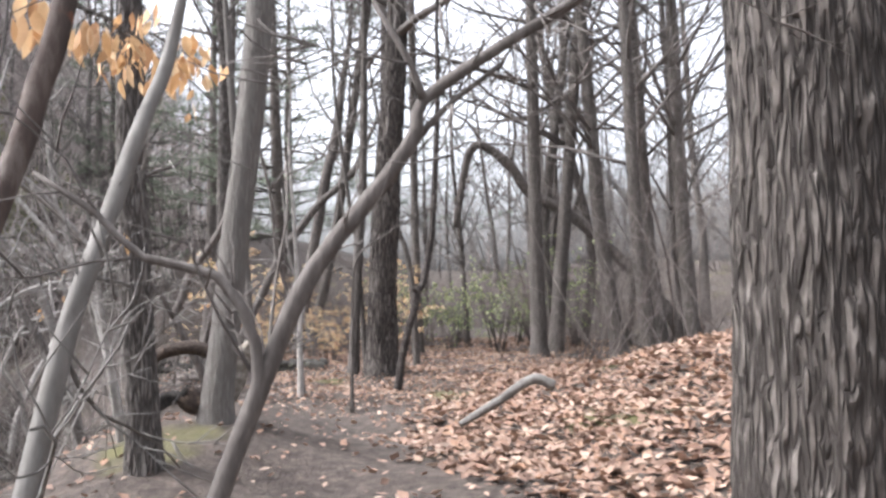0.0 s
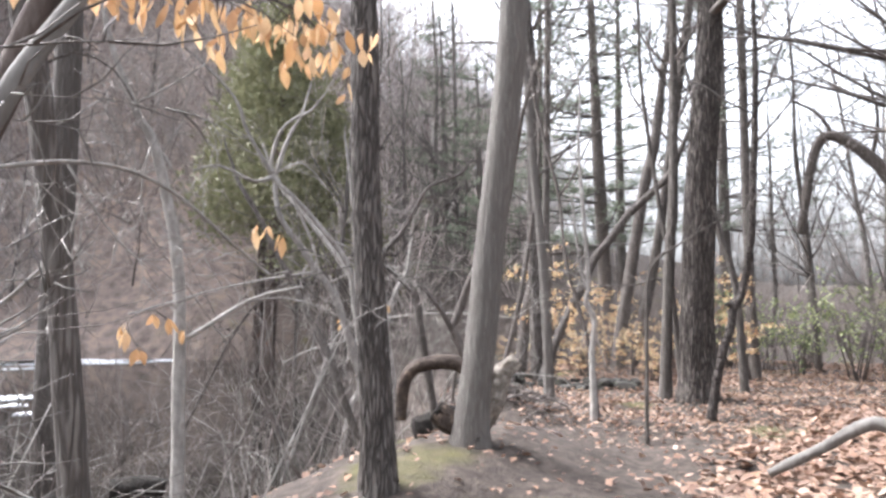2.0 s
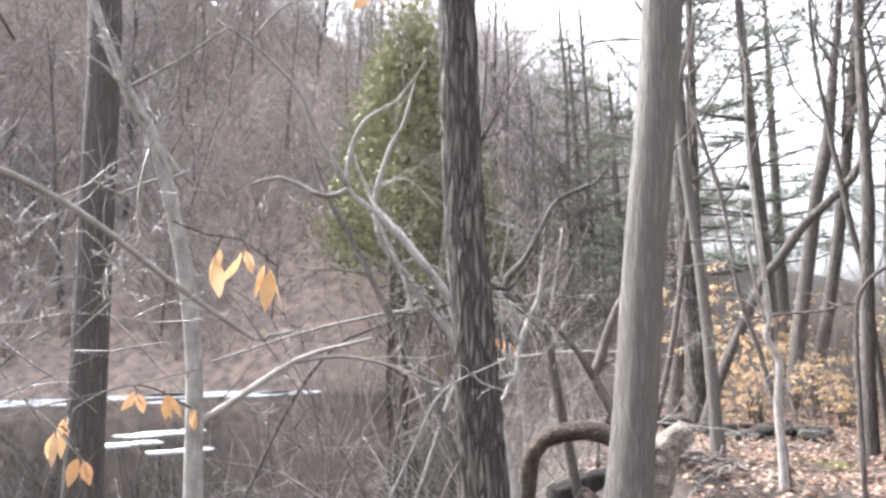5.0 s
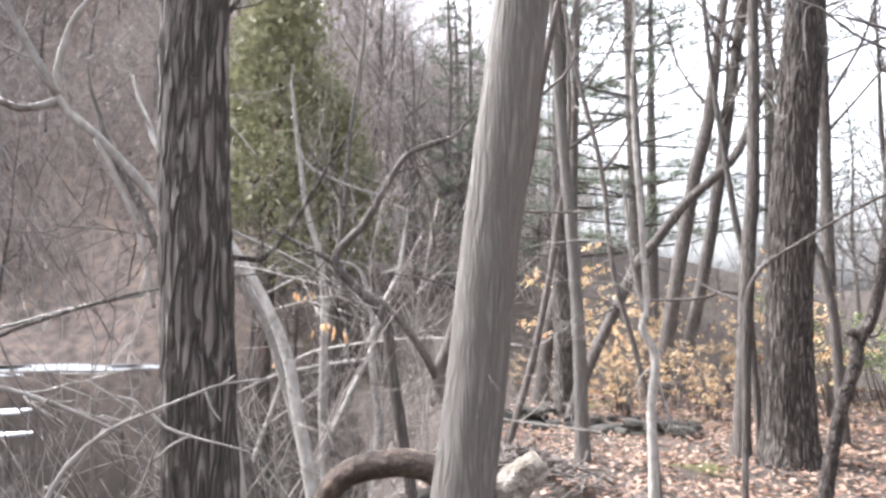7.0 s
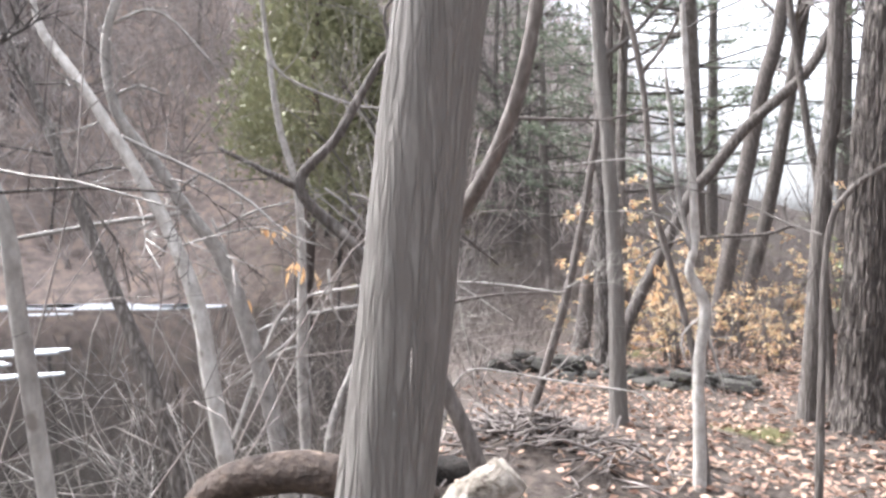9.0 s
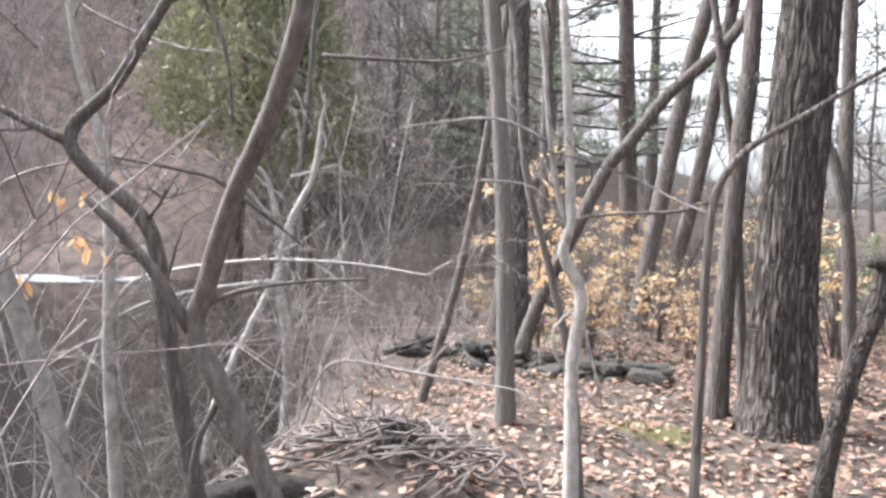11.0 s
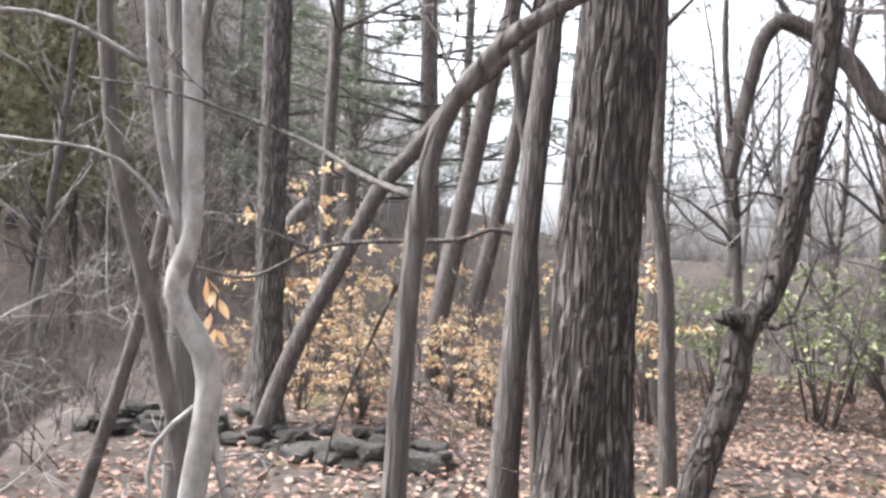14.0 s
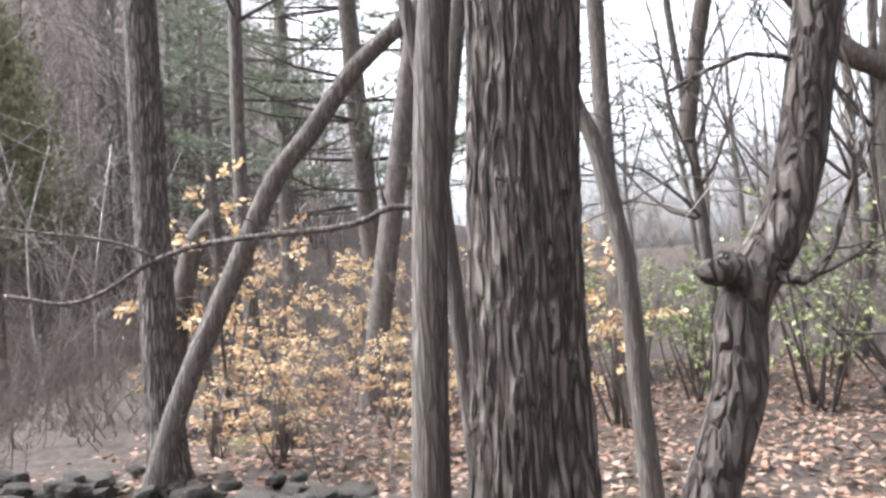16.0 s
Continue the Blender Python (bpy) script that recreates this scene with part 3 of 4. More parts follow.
hero_tree("back_beech", BARK["striped"], "slim grey tree trunk behind the slanting one",
    [(-1.75, 9.30, 0.10), (-1.78, 9.30, 1.20), (-1.86, 9.30, 2.40), (-1.97, 9.30, 3.60)], 0.070, 0.055, 7.0,
    [([(-1.93, 9.30, 3.20), (-1.65, 9.34, 3.40), (-1.35, 9.40, 3.75)], 0.026, 0.014)])
hero_tree("elbow_pole", BARK["grey"], "slender grey sapling bending over sharply towards the oak",
    [(-0.22, 7.00, 0.30), (-0.21, 7.01, 0.95), (-0.19, 7.02, 1.60), (-0.09, 7.03, 1.85), (0.15, 7.08, 2.02), (0.43, 7.15, 2.20), (0.83, 7.25, 2.42)], 0.021, 0.008, 0.4,
    [([(-0.02, 7.04, 1.92), (0.03, 7.06, 2.06), (0.06, 7.06, 2.22)], 0.005, 0.002),
     ([(-0.20, 7.02, 1.62), (-0.37, 7.30, 1.69), (-0.59, 7.55, 1.80), (-0.95, 7.60, 1.92), (-1.22, 7.65, 1.97)], 0.007, 0.003)])
hero_tree("oak", BARK["ridged"], "tall straight oak trunk with long ridged grey-brown bark",
    [(0.18, 10.03, -0.27), (0.19, 10.03, 1.07), (0.24, 10.03, 2.20), (0.28, 10.03, 2.94)], 0.232, 0.207, 9.0,
    [])
hero_tree("slim_tree", BARK["grey"], "slim straight grey trunk beside the oak",
    [(-0.28, 10.30, -0.24), (-0.23, 10.30, 1.05), (-0.16, 10.30, 2.26), (-0.10, 10.30, 3.06)], 0.083, 0.070, 7.0,
    [])
hero_tree("slim_tree", BARK["grey"], "slim straight grey trunk beside the oak",
    [(-0.09, 10.76, 0.39), (-0.16, 10.75, 1.40), (-0.22, 10.74, 2.23), (-0.32, 10.73, 2.79)], 0.044, 0.036, 6.0,
    [([(-0.22, 10.74, 1.73), (-0.44, 10.72, 1.78), (-0.66, 10.70, 1.70), (-1.27, 10.63, 1.66), (-1.60, 10.60, 1.59), (-1.99, 10.56, 1.40), (-2.37, 10.52, 1.45)], 0.019, 0.010),
     ([(-1.60, 10.60, 1.59), (-1.83, 10.57, 1.69), (-2.40, 10.51, 1.79)], 0.011, 0.006),
     ([(-0.47, 10.72, 1.78), (-0.50, 10.71, 1.99), (-0.44, 10.72, 2.14)], 0.008, 0.004)])
hero_tree("stub_tree", BARK["brown"], "bent tree with a broken knobbly stub and a raised limb",
    [(0.44, 8.66, 0.40), (0.54, 8.64, 0.85), (0.60, 8.64, 1.03), (0.64, 8.64, 1.16), (0.65, 8.64, 1.28), (0.67, 8.64, 1.35), (0.73, 8.64, 1.44), (0.78, 8.64, 1.58), (0.82, 8.63, 1.79), (0.86, 8.62, 2.04), (0.90, 8.60, 2.40)], 0.054, 0.046, 5.0,
    [([(0.69, 8.63, 1.36), (0.63, 8.61, 1.39), (0.60, 8.59, 1.385), (0.57, 8.585, 1.40)], 0.046, 0.024),
     ([(0.71, 8.61, 1.38), (0.76, 8.58, 1.36), (0.82, 8.59, 1.42), (0.90, 8.60, 1.64)], 0.012, 0.004),
     ([(0.80, 8.62, 1.81), (0.87, 8.60, 1.89), (0.95, 8.59, 2.07)], 0.009, 0.005),
     ([(0.81, 8.61, 1.79), (0.70, 8.64, 1.83), (0.54, 8.67, 1.77)], 0.007, 0.004)])
hero_tree("dark_crook", BARK["dark"], "dark crooked sapling with a pale leaning lower stem",
    [(-1.68, 6.30, 0.23), (-1.80, 6.23, 0.56), (-1.95, 6.15, 0.91), (-2.04, 6.11, 1.12), (-1.99, 6.11, 1.27), (-1.84, 6.08, 1.63), (-1.69, 6.02, 1.82), (-1.55, 5.96, 2.02), (-1.41, 5.90, 2.35)], 0.044, 0.034, 1.5,
    [([(-2.04, 6.10, 1.11), (-2.12, 6.03, 1.29), (-2.24, 5.96, 1.47), (-2.35, 5.88, 1.62)], 0.028, 0.018),
     ([(-2.00, 6.11, 1.21), (-1.89, 6.20, 1.27), (-1.68, 6.34, 1.31), (-1.47, 6.47, 1.32)], 0.012, 0.005),
     ([(-1.89, 6.19, 1.65), (-1.79, 6.26, 1.55), (-1.70, 6.33, 1.46)], 0.008, 0.004),
     ([(-1.64, 6.37, 2.21), (-1.45, 6.49, 2.21), (-1.21, 6.65, 2.22), (-1.01, 6.79, 2.29)], 0.010, 0.005),
     ([(-1.92, 6.17, 1.64), (-1.97, 6.13, 1.71), (-2.29, 5.92, 1.78)], 0.010, 0.005),
     ([(-1.94, 6.16, 0.86), (-2.02, 6.11, 0.66), (-2.04, 6.09, 0.41)], 0.015, 0.010)])
hero_tree("y_fork_sapling", BARK["grey"], "grey forked sapling bending over the bank",
    [(-2.57, 6.52, 1.17), (-2.63, 6.48, 1.52), (-2.92, 6.31, 1.88), (-2.75, 6.41, 2.16), (-2.60, 6.50, 2.47), (-2.48, 6.58, 2.69), (-2.20, 6.75, 2.83)], 0.040, 0.017, 0.3,
    [([(-2.92, 6.31, 1.88), (-3.09, 6.20, 1.98), (-3.31, 6.07, 2.10)], 0.024, 0.011),
     ([(-2.48, 6.58, 2.69), (-2.35, 6.66, 2.37), (-2.31, 6.69, 2.00)], 0.015, 0.007),
     ([(-2.48, 6.58, 2.69), (-2.51, 6.56, 2.93), (-2.36, 6.65, 3.09)], 0.011, 0.006)])
hero_tree("white_sapling", BARK["pale"], "pale bare sapling leaning down the bank",
    [(-3.22, 6.58, 0.14), (-3.30, 6.52, 0.61), (-3.41, 6.43, 1.08), (-3.52, 6.34, 1.47), (-3.67, 6.22, 1.74), (-3.84, 6.10, 2.05), (-4.00, 5.96, 2.35), (-4.05, 5.93, 2.78), (-3.94, 6.01, 3.23), (-3.84, 6.09, 3.48)], 0.056, 0.018, 0.6,
    [([(-3.67, 6.22, 1.75), (-4.14, 5.85, 1.65), (-4.56, 5.53, 1.53), (-4.95, 5.22, 1.38), (-5.20, 5.02, 1.28)], 0.016, 0.010),
     ([(-3.56, 6.32, 1.63), (-3.37, 6.46, 1.76), (-3.20, 6.59, 1.82)], 0.012, 0.006),
     ([(-3.57, 6.30, 1.71), (-3.51, 6.35, 1.55), (-3.47, 6.38, 1.40)], 0.010, 0.006),
     ([(-4.01, 5.96, 2.43), (-3.91, 6.04, 2.50), (-3.79, 6.14, 2.45)], 0.012, 0.006),
     ([(-4.02, 5.95, 2.86), (-3.87, 6.07, 2.96), (-3.74, 6.17, 2.89), (-3.58, 6.30, 2.66)], 0.012, 0.006),
     ([(-3.35, 6.48, 0.81), (-3.23, 6.57, 0.92), (-3.16, 6.63, 1.02)], 0.010, 0.006)])
hero_tree("white_sapling", BARK["pale"], "pale smooth sapling leaning out over the pond",
    [(-2.33, 5.05, 0.65), (-2.42, 5.05, 1.01), (-2.48, 5.05, 1.27), (-2.61, 5.05, 1.54), (-2.79, 5.05, 1.80), (-2.98, 5.05, 2.03), (-3.18, 5.05, 2.26), (-3.43, 5.05, 2.51)], 0.034, 0.020, 0.5,
    [([(-2.98, 5.05, 2.03), (-2.45, 5.20, 1.78), (-2.17, 5.20, 1.60), (-2.00, 5.20, 1.55)], 0.008, 0.004),
     ([(-2.61, 5.05, 1.54), (-2.25, 5.15, 1.62), (-2.12, 5.30, 1.50)], 0.006, 0.003)])
hero_tree("grey_sapling", BARK["grey"], "grey sapling leaning beside a paler one on the bank",
    [(-2.90, 5.35, 0.51), (-3.06, 5.35, 0.90), (-3.25, 5.35, 1.23), (-3.46, 5.35, 1.58), (-3.64, 5.35, 1.88), (-3.86, 5.35, 2.26), (-4.12, 5.35, 2.64)], 0.038, 0.022, 0.6,
    [([(-3.64, 5.35, 1.88), (-3.39, 5.45, 1.93), (-3.14, 5.55, 1.83)], 0.009, 0.004)])
hero_tree("white_sapling", BARK["pale"], "slim pale sapling among brush on the bank",
    [(-3.40, 7.06, 0.22), (-3.43, 7.04, 0.78), (-3.43, 7.04, 1.38), (-3.46, 7.02, 1.91), (-3.57, 6.95, 2.39), (-3.64, 6.91, 2.92), (-3.67, 6.89, 3.19)], 0.038, 0.015, 0.4,
    [([(-3.64, 6.91, 2.92), (-3.55, 6.97, 2.72), (-3.17, 7.21, 2.54), (-2.90, 7.37, 2.51)], 0.015, 0.007),
     ([(-3.35, 7.10, 0.35), (-3.40, 7.06, 0.78), (-3.39, 7.07, 1.08), (-3.44, 7.04, 1.21)], 0.011, 0.007),
     ([(-3.43, 7.04, 0.86), (-3.57, 6.95, 0.80), (-3.86, 6.78, 0.56)], 0.011, 0.007),
     ([(-3.28, 7.14, 1.39), (-3.25, 7.15, 1.12), (-3.17, 7.20, 0.99)], 0.011, 0.007)])
hero_tree("fallen_branch", BARK["pale"], "pale forked dead branch reaching out over the bank",
    [(-1.50, 2.71, 1.23), (-1.44, 2.76, 1.30), (-1.39, 2.81, 1.33), (-1.31, 2.87, 1.37), (-1.27, 2.91, 1.39), (-1.19, 2.98, 1.40)], 0.005, 0.002, 0.0,
    [([(-1.30, 2.89, 1.38), (-1.29, 2.90, 1.34), (-1.27, 2.91, 1.31)], 0.003, 0.002),
     ([(-1.38, 2.82, 1.33), (-1.36, 2.84, 1.30), (-1.32, 2.87, 1.28), (-1.27, 2.91, 1.26), (-1.22, 2.95, 1.24)], 0.004, 0.002),
     ([(-1.32, 2.87, 1.28), (-1.35, 2.84, 1.26), (-1.37, 2.82, 1.23)], 0.003, 0.002),
     ([(-1.39, 2.81, 1.33), (-1.40, 2.79, 1.36), (-1.43, 2.77, 1.37)], 0.003, 0.002),
     ([(-1.27, 2.91, 1.39), (-1.26, 2.92, 1.40), (-1.25, 2.93, 1.41)], 0.003, 0.002)])
hero_tree("wavy_sapling", BARK["pale"], "wavy pale sapling with a sharp elbow bend",
    [(-0.88, 7.69, 0.36), (-0.89, 7.69, 0.81), (-0.86, 7.70, 1.20), (-0.95, 7.67, 1.41), (-0.92, 7.68, 1.59), (-0.94, 7.67, 2.03), (-0.97, 7.66, 2.54), (-0.98, 7.66, 2.67)], 0.037, 0.021, 2.0,
    [([(-0.94, 7.67, 1.54), (-1.02, 7.65, 1.91), (-1.07, 7.63, 2.42), (-1.10, 7.62, 2.68)], 0.016, 0.012),
     ([(-0.88, 7.69, 1.13), (-0.98, 7.66, 1.02), (-0.97, 7.66, 0.86), (-0.80, 7.72, 0.65)], 0.008, 0.005),
     ([(-0.86, 7.70, 1.18), (-0.83, 7.71, 0.99), (-0.74, 7.74, 0.65)], 0.012, 0.008),
     ([(-1.05, 7.64, 2.00), (-1.31, 7.55, 2.11), (-1.76, 7.41, 2.06)], 0.010, 0.005),
     ([(-0.93, 7.68, 1.54), (-1.10, 7.62, 1.75), (-1.37, 7.53, 1.79)], 0.008, 0.004)])
hero_tree("cross_sapling", BARK["pale"], "pale twin-stemmed sapling crossing itself on the bank",
    [(-4.95, 11.14, -1.30), (-4.94, 11.15, 0.04), (-5.03, 11.08, 0.95), (-4.92, 11.16, 1.55), (-4.74, 11.29, 2.02), (-4.68, 11.34, 2.50)], 0.068, 0.028, 0.5,
    [([(-5.66, 10.61, -1.20), (-5.57, 10.67, -0.55), (-5.35, 10.84, 0.14), (-5.05, 11.06, 0.90)], 0.055, 0.037),
     ([(-5.01, 11.09, 1.31), (-5.16, 10.98, 2.03), (-5.42, 10.78, 2.21)], 0.037, 0.015),
     ([(-4.99, 11.11, 1.37), (-5.39, 10.81, 1.97), (-5.69, 10.59, 2.27)], 0.025, 0.012),
     ([(-4.93, 11.15, 2.03), (-4.50, 11.47, 2.20)], 0.018, 0.009),
     ([(-5.05, 11.06, 0.84), (-5.65, 10.62, 0.75), (-6.13, 10.26, 0.61), (-6.47, 10.00, 0.41)], 0.031, 0.015)])
hero_tree("thin_sapling", BARK["dark"], "thin dark whip of a sapling",
    [(-0.83, 7.76, 0.04), (-0.90, 7.75, 0.74), (-1.02, 7.73, 1.26), (-1.18, 7.70, 1.88), (-1.26, 7.69, 2.67), (-1.42, 7.66, 3.35), (-1.52, 7.65, 3.80)], 0.023, 0.018, 0.5,
    [([(-1.26, 7.69, 2.67), (-1.08, 7.72, 2.93), (-0.77, 7.77, 3.61)], 0.016, 0.009)])
hero_tree("whip_sapling", BARK["pale"], "thin pale whip with upturned tip on the bank",
    [(-2.75, 1.20, 1.00), (-2.70, 1.20, 1.24), (-2.43, 1.20, 1.36), (-2.18, 1.20, 1.53), (-2.06, 1.20, 1.62), (-2.01, 1.20, 1.74)], 0.013, 0.005, 0.1,
    [([(-2.55, 1.20, 1.30), (-2.40, 1.28, 1.24), (-2.20, 1.34, 1.25)], 0.005, 0.002),
     ([(-2.62, 1.20, 1.28), (-2.60, 1.30, 1.45), (-2.50, 1.38, 1.62)], 0.005, 0.002)])
hero_tree("whip_sapling", BARK["grey"], "thin grey stem bowed level above the bank",
    [(-2.50, 3.00, 1.15), (-2.36, 3.15, 1.42), (-2.20, 3.30, 1.53), (-2.07, 3.60, 1.62), (-1.98, 4.05, 1.69), (-1.92, 4.35, 1.70)], 0.008, 0.003, 0.1,
    [([(-2.07, 3.60, 1.62), (-2.04, 3.72, 1.50), (-2.05, 3.80, 1.38)], 0.004, 0.002),
     ([(-1.97, 4.06, 1.68), (-1.93, 4.15, 1.56), (-1.93, 4.20, 1.42)], 0.004, 0.002)])
hero_tree("whip_sapling", BARK["pale"], "pale stem bowed level across the brush",
    [(-4.60, 8.10, 0.60), (-4.45, 8.15, 0.95), (-4.18, 8.20, 1.12), (-3.28, 8.20, 1.26), (-2.51, 8.20, 1.27), (-1.96, 8.20, 1.22)], 0.022, 0.006, 0.2,
    [([(-3.28, 8.20, 1.26), (-2.95, 8.28, 1.40), (-2.70, 8.35, 1.62)], 0.009, 0.004),
     ([(-2.80, 8.20, 1.27), (-2.55, 8.22, 1.12), (-2.35, 8.30, 0.98)], 0.007, 0.003)])
hero_tree("whip_sapling", BARK["pale"], "low pale arching twig over the leafy ground",
    [(-2.95, 8.55, 0.40), (-2.78, 8.60, 0.53), (-2.21, 8.60, 0.50), (-1.72, 8.60, 0.47), (-1.43, 8.60, 0.44), (-1.31, 8.60, 0.32)], 0.012, 0.005, 0.0,
    [([(-2.21, 8.60, 0.50), (-2.05, 8.62, 0.62), (-1.92, 8.64, 0.80)], 0.006, 0.003)])
hero_tree("slim_tree", BARK["dark"], "slim dark trunk leaning behind the leafy mound",
    [(-2.80, 10.00, -0.30), (-2.70, 10.00, 0.03), (-2.48, 10.00, 0.88), (-2.29, 10.00, 1.75), (-2.15, 10.00, 2.60)], 0.042, 0.034, 3.0,
    [])
hero_tree("thin_tree", BARK["grey"], "thin dark trunk in the woods",
    [(0.83, 11.49, -0.00), (0.75, 11.50, 1.49), (0.63, 11.51, 2.15), (0.50, 11.53, 2.54)], 0.060, 0.046, 4.0,
    [])
hero_tree("shaggy_tree", BARK["furrowed"], "shaggy-barked upright tree trunk",
    [(-2.70, 12.80, -0.44), (-2.74, 12.78, 1.45), (-2.77, 12.76, 3.48)], 0.135, 0.125, 6.0,
    [])
hero_tree("bowed_tree", BARK["grey"], "bowed grey tree leaning across the woods",
    [(-2.38, 12.14, 0.38), (-2.19, 12.19, 0.89), (-1.87, 12.27, 1.58), (-1.58, 12.34, 2.20), (-1.33, 12.40, 2.52), (-0.99, 12.49, 2.99), (-0.64, 12.58, 3.33), (-0.28, 12.67, 3.72)], 0.081, 0.063, 1.5,
    [])
hero_tree("broken_tree", BARK["dark"], "broken dark leaning tree among saplings",
    [(-3.46, 14.27, 0.09), (-3.32, 14.34, 1.27), (-3.15, 14.42, 1.94), (-2.97, 14.51, 2.21)], 0.114, 0.101, 0.0,
    [])
hero_tree("old_pine", BARK["dark"], "dark pine trunk in the woods behind the oak",
    [(-1.56, 15.35, 0.57), (-1.41, 15.37, 1.53), (-1.23, 15.40, 2.56), (-0.98, 15.43, 3.96), (-0.76, 15.46, 4.87)], 0.130, 0.110, 4.0,
    [])
hero_tree("hook_tree", BARK["dark"], "broken tree bent over into a dark hook",
    [(6.95, 15.60, 0.97), (6.06, 15.71, 1.98), (4.88, 15.84, 3.09), (3.87, 15.96, 3.69), (3.42, 16.01, 4.34), (2.77, 16.09, 4.86), (2.46, 16.13, 4.71), (2.30, 16.14, 4.14), (2.08, 16.17, 2.86)], 0.151, 0.085, 0.0,
    [([(2.77, 16.09, 4.83), (2.47, 16.12, 5.36), (1.98, 16.18, 5.72)], 0.046, 0.020),
     ([(3.42, 16.01, 4.34), (3.55, 16.00, 5.22), (3.34, 16.02, 6.13)], 0.046, 0.020),
     ([(4.88, 15.84, 3.09), (5.14, 15.81, 4.13), (4.95, 15.84, 5.38)], 0.059, 0.026)])
hero_tree("grey_tree", BARK["grey"], "slim bare grey tree in the woods",
    [(1.09, 14.88, -0.55), (1.02, 14.88, 2.53), (1.01, 14.88, 5.93), (1.00, 14.88, 7.79)], 0.097, 0.073, 5.0,
    [])
hero_tree("grey_tree", BARK["grey"], "slim bare grey tree in the woods",
    [(3.40, 13.12, -0.31), (3.37, 13.13, 2.37), (3.37, 13.13, 5.32), (3.37, 13.13, 6.94)], 0.155, 0.116, 5.0,
    [])
hero_tree("grey_tree", BARK["grey"], "slim bare grey tree in the woods",
    [(3.94, 14.03, -0.40), (4.16, 13.98, 2.42), (4.43, 13.92, 5.49), (4.58, 13.89, 7.16)], 0.153, 0.115, 5.0,
    [])
hero_tree("grey_tree", BARK["grey"], "slim bare grey tree in the woods",
    [(4.52, 15.96, -0.61), (4.21, 16.02, 2.56), (4.64, 15.93, 6.04), (4.85, 15.89, 7.92)], 0.133, 0.099, 5.0,
    [])
hero_tree("grey_tree", BARK["grey"], "slim bare grey tree in the woods",
    [(4.96, 12.74, -0.23), (4.65, 12.83, 2.33), (4.47, 12.88, 5.20), (4.37, 12.91, 6.78)], 0.155, 0.116, 5.0,
    [])
hero_tree("grey_tree", BARK["grey"], "slim bare grey tree in the woods",
    [(5.20, 11.61, -0.10), (4.98, 11.68, 2.24), (4.90, 11.71, 4.85), (4.86, 11.72, 6.29)], 0.134, 0.101, 5.0,
    [])
hero_tree("grey_tree", BARK["grey"], "slim bare grey tree in the woods",
    [(6.46, 14.35, -0.39), (6.23, 14.43, 2.42), (6.10, 14.47, 5.56), (6.03, 14.50, 7.29)], 0.150, 0.113, 5.0,
    [])
hero_tree("grey_tree", BARK["grey"], "slim bare grey tree in the woods",
    [(-1.44, 16.28, -0.76), (-0.83, 16.33, 2.66), (-0.27, 16.37, 6.41), (0.02, 16.39, 8.45)], 0.119, 0.089, 5.0,
    [])
hero_tree("grey_tree", BARK["grey"], "slim bare grey tree in the woods",
    [(-3.12, 15.99, -0.75), (-3.25, 15.96, 2.67), (-3.19, 15.98, 6.44), (-3.17, 15.98, 8.51)], 0.093, 0.070, 5.0,
    [])
hero_tree("grey_tree", BARK["grey"], "slim bare grey tree in the woods",
    [(5.36, 16.78, -0.69), (5.56, 16.73, 2.59), (4.74, 16.95, 6.32), (4.32, 17.06, 8.42)], 0.126, 0.094, 5.0,
    [])
hero_tree("grey_tree", BARK["grey"], "slim bare grey tree in the woods",
    [(6.29, 12.26, -0.16), (6.15, 12.32, 2.27), (6.09, 12.35, 4.97), (6.06, 12.36, 6.45)], 0.155, 0.116, 5.0,
    [])


def bare_tree(seed, tall, r, spread):
    """A leafless wood tree: bent trunk and a crown of limbs and twigs."""
    rng = np.random.default_rng(seed)
    ob = new("bare_tree")
    c = [(0, 0, -0.3, r * 1.1)]
    q = np.zeros(2)
    for k in range(1, 7):
        q = q + rng.normal(0, 0.02, 2) * tall * 0.35
        c.append((q[0], q[1], tall * k / 6, r * (1 - 0.85 * k / 6)))
    part("trunk", trunk_shape(c, 10, 0.5, r * 0.06, 8, 0.4, seed), BARK["grey"], ob)
    s = Shape()
    cs = spline(c, 0.4)
    for k in range(int(22 * spread)):
        i = int(rng.uniform(0.25, 0.98) * (len(cs) - 2))
        a = rng.uniform(0, 2 * math.pi)
        t = i / len(cs)
        grow(s, cs[i, :3], (math.cos(a), math.sin(a), rng.uniform(0.4, 1.5)), tall * rng.uniform(0.16, 0.34) * (1.25 - 0.7 * t), max(0.012, cs[i, 3] * 0.42), 2, rng)
    part("crown", s, TWIG, ob, "bare leafless twigs")["kind"] = "stuff"
    return tagged(ob, "slim leafless grey woodland tree with fine twigs", "tree", "bare trees of the wood")


def shrub(seed, tall, stems, parts, mat=BRUSH):
    """A thicket of thin bare stems."""
    rng = np.random.default_rng(seed)
    s = Shape()
    ob = new("bare_shrub") if parts else None
    for k in range(stems):
        a = rng.uniform(0, 2 * math.pi)
        grow(s, rng.normal(0, 0.22, 3) * (1, 1, 0) - (0, 0, 0.05), (0.55 * math.cos(a), 0.55 * math.sin(a), 1), tall * rng.uniform(0.6, 1.1), 0.009, 2, rng)
        if parts:
            part("stem", s, mat, ob)
            s = Shape()
    if not parts:
        ob = part("bare_shrub", s, mat)
    return tagged(ob, "tangled leafless grey-brown shrub of thin stems", "shrub", "bare shrubs", "" if parts else "stuff")


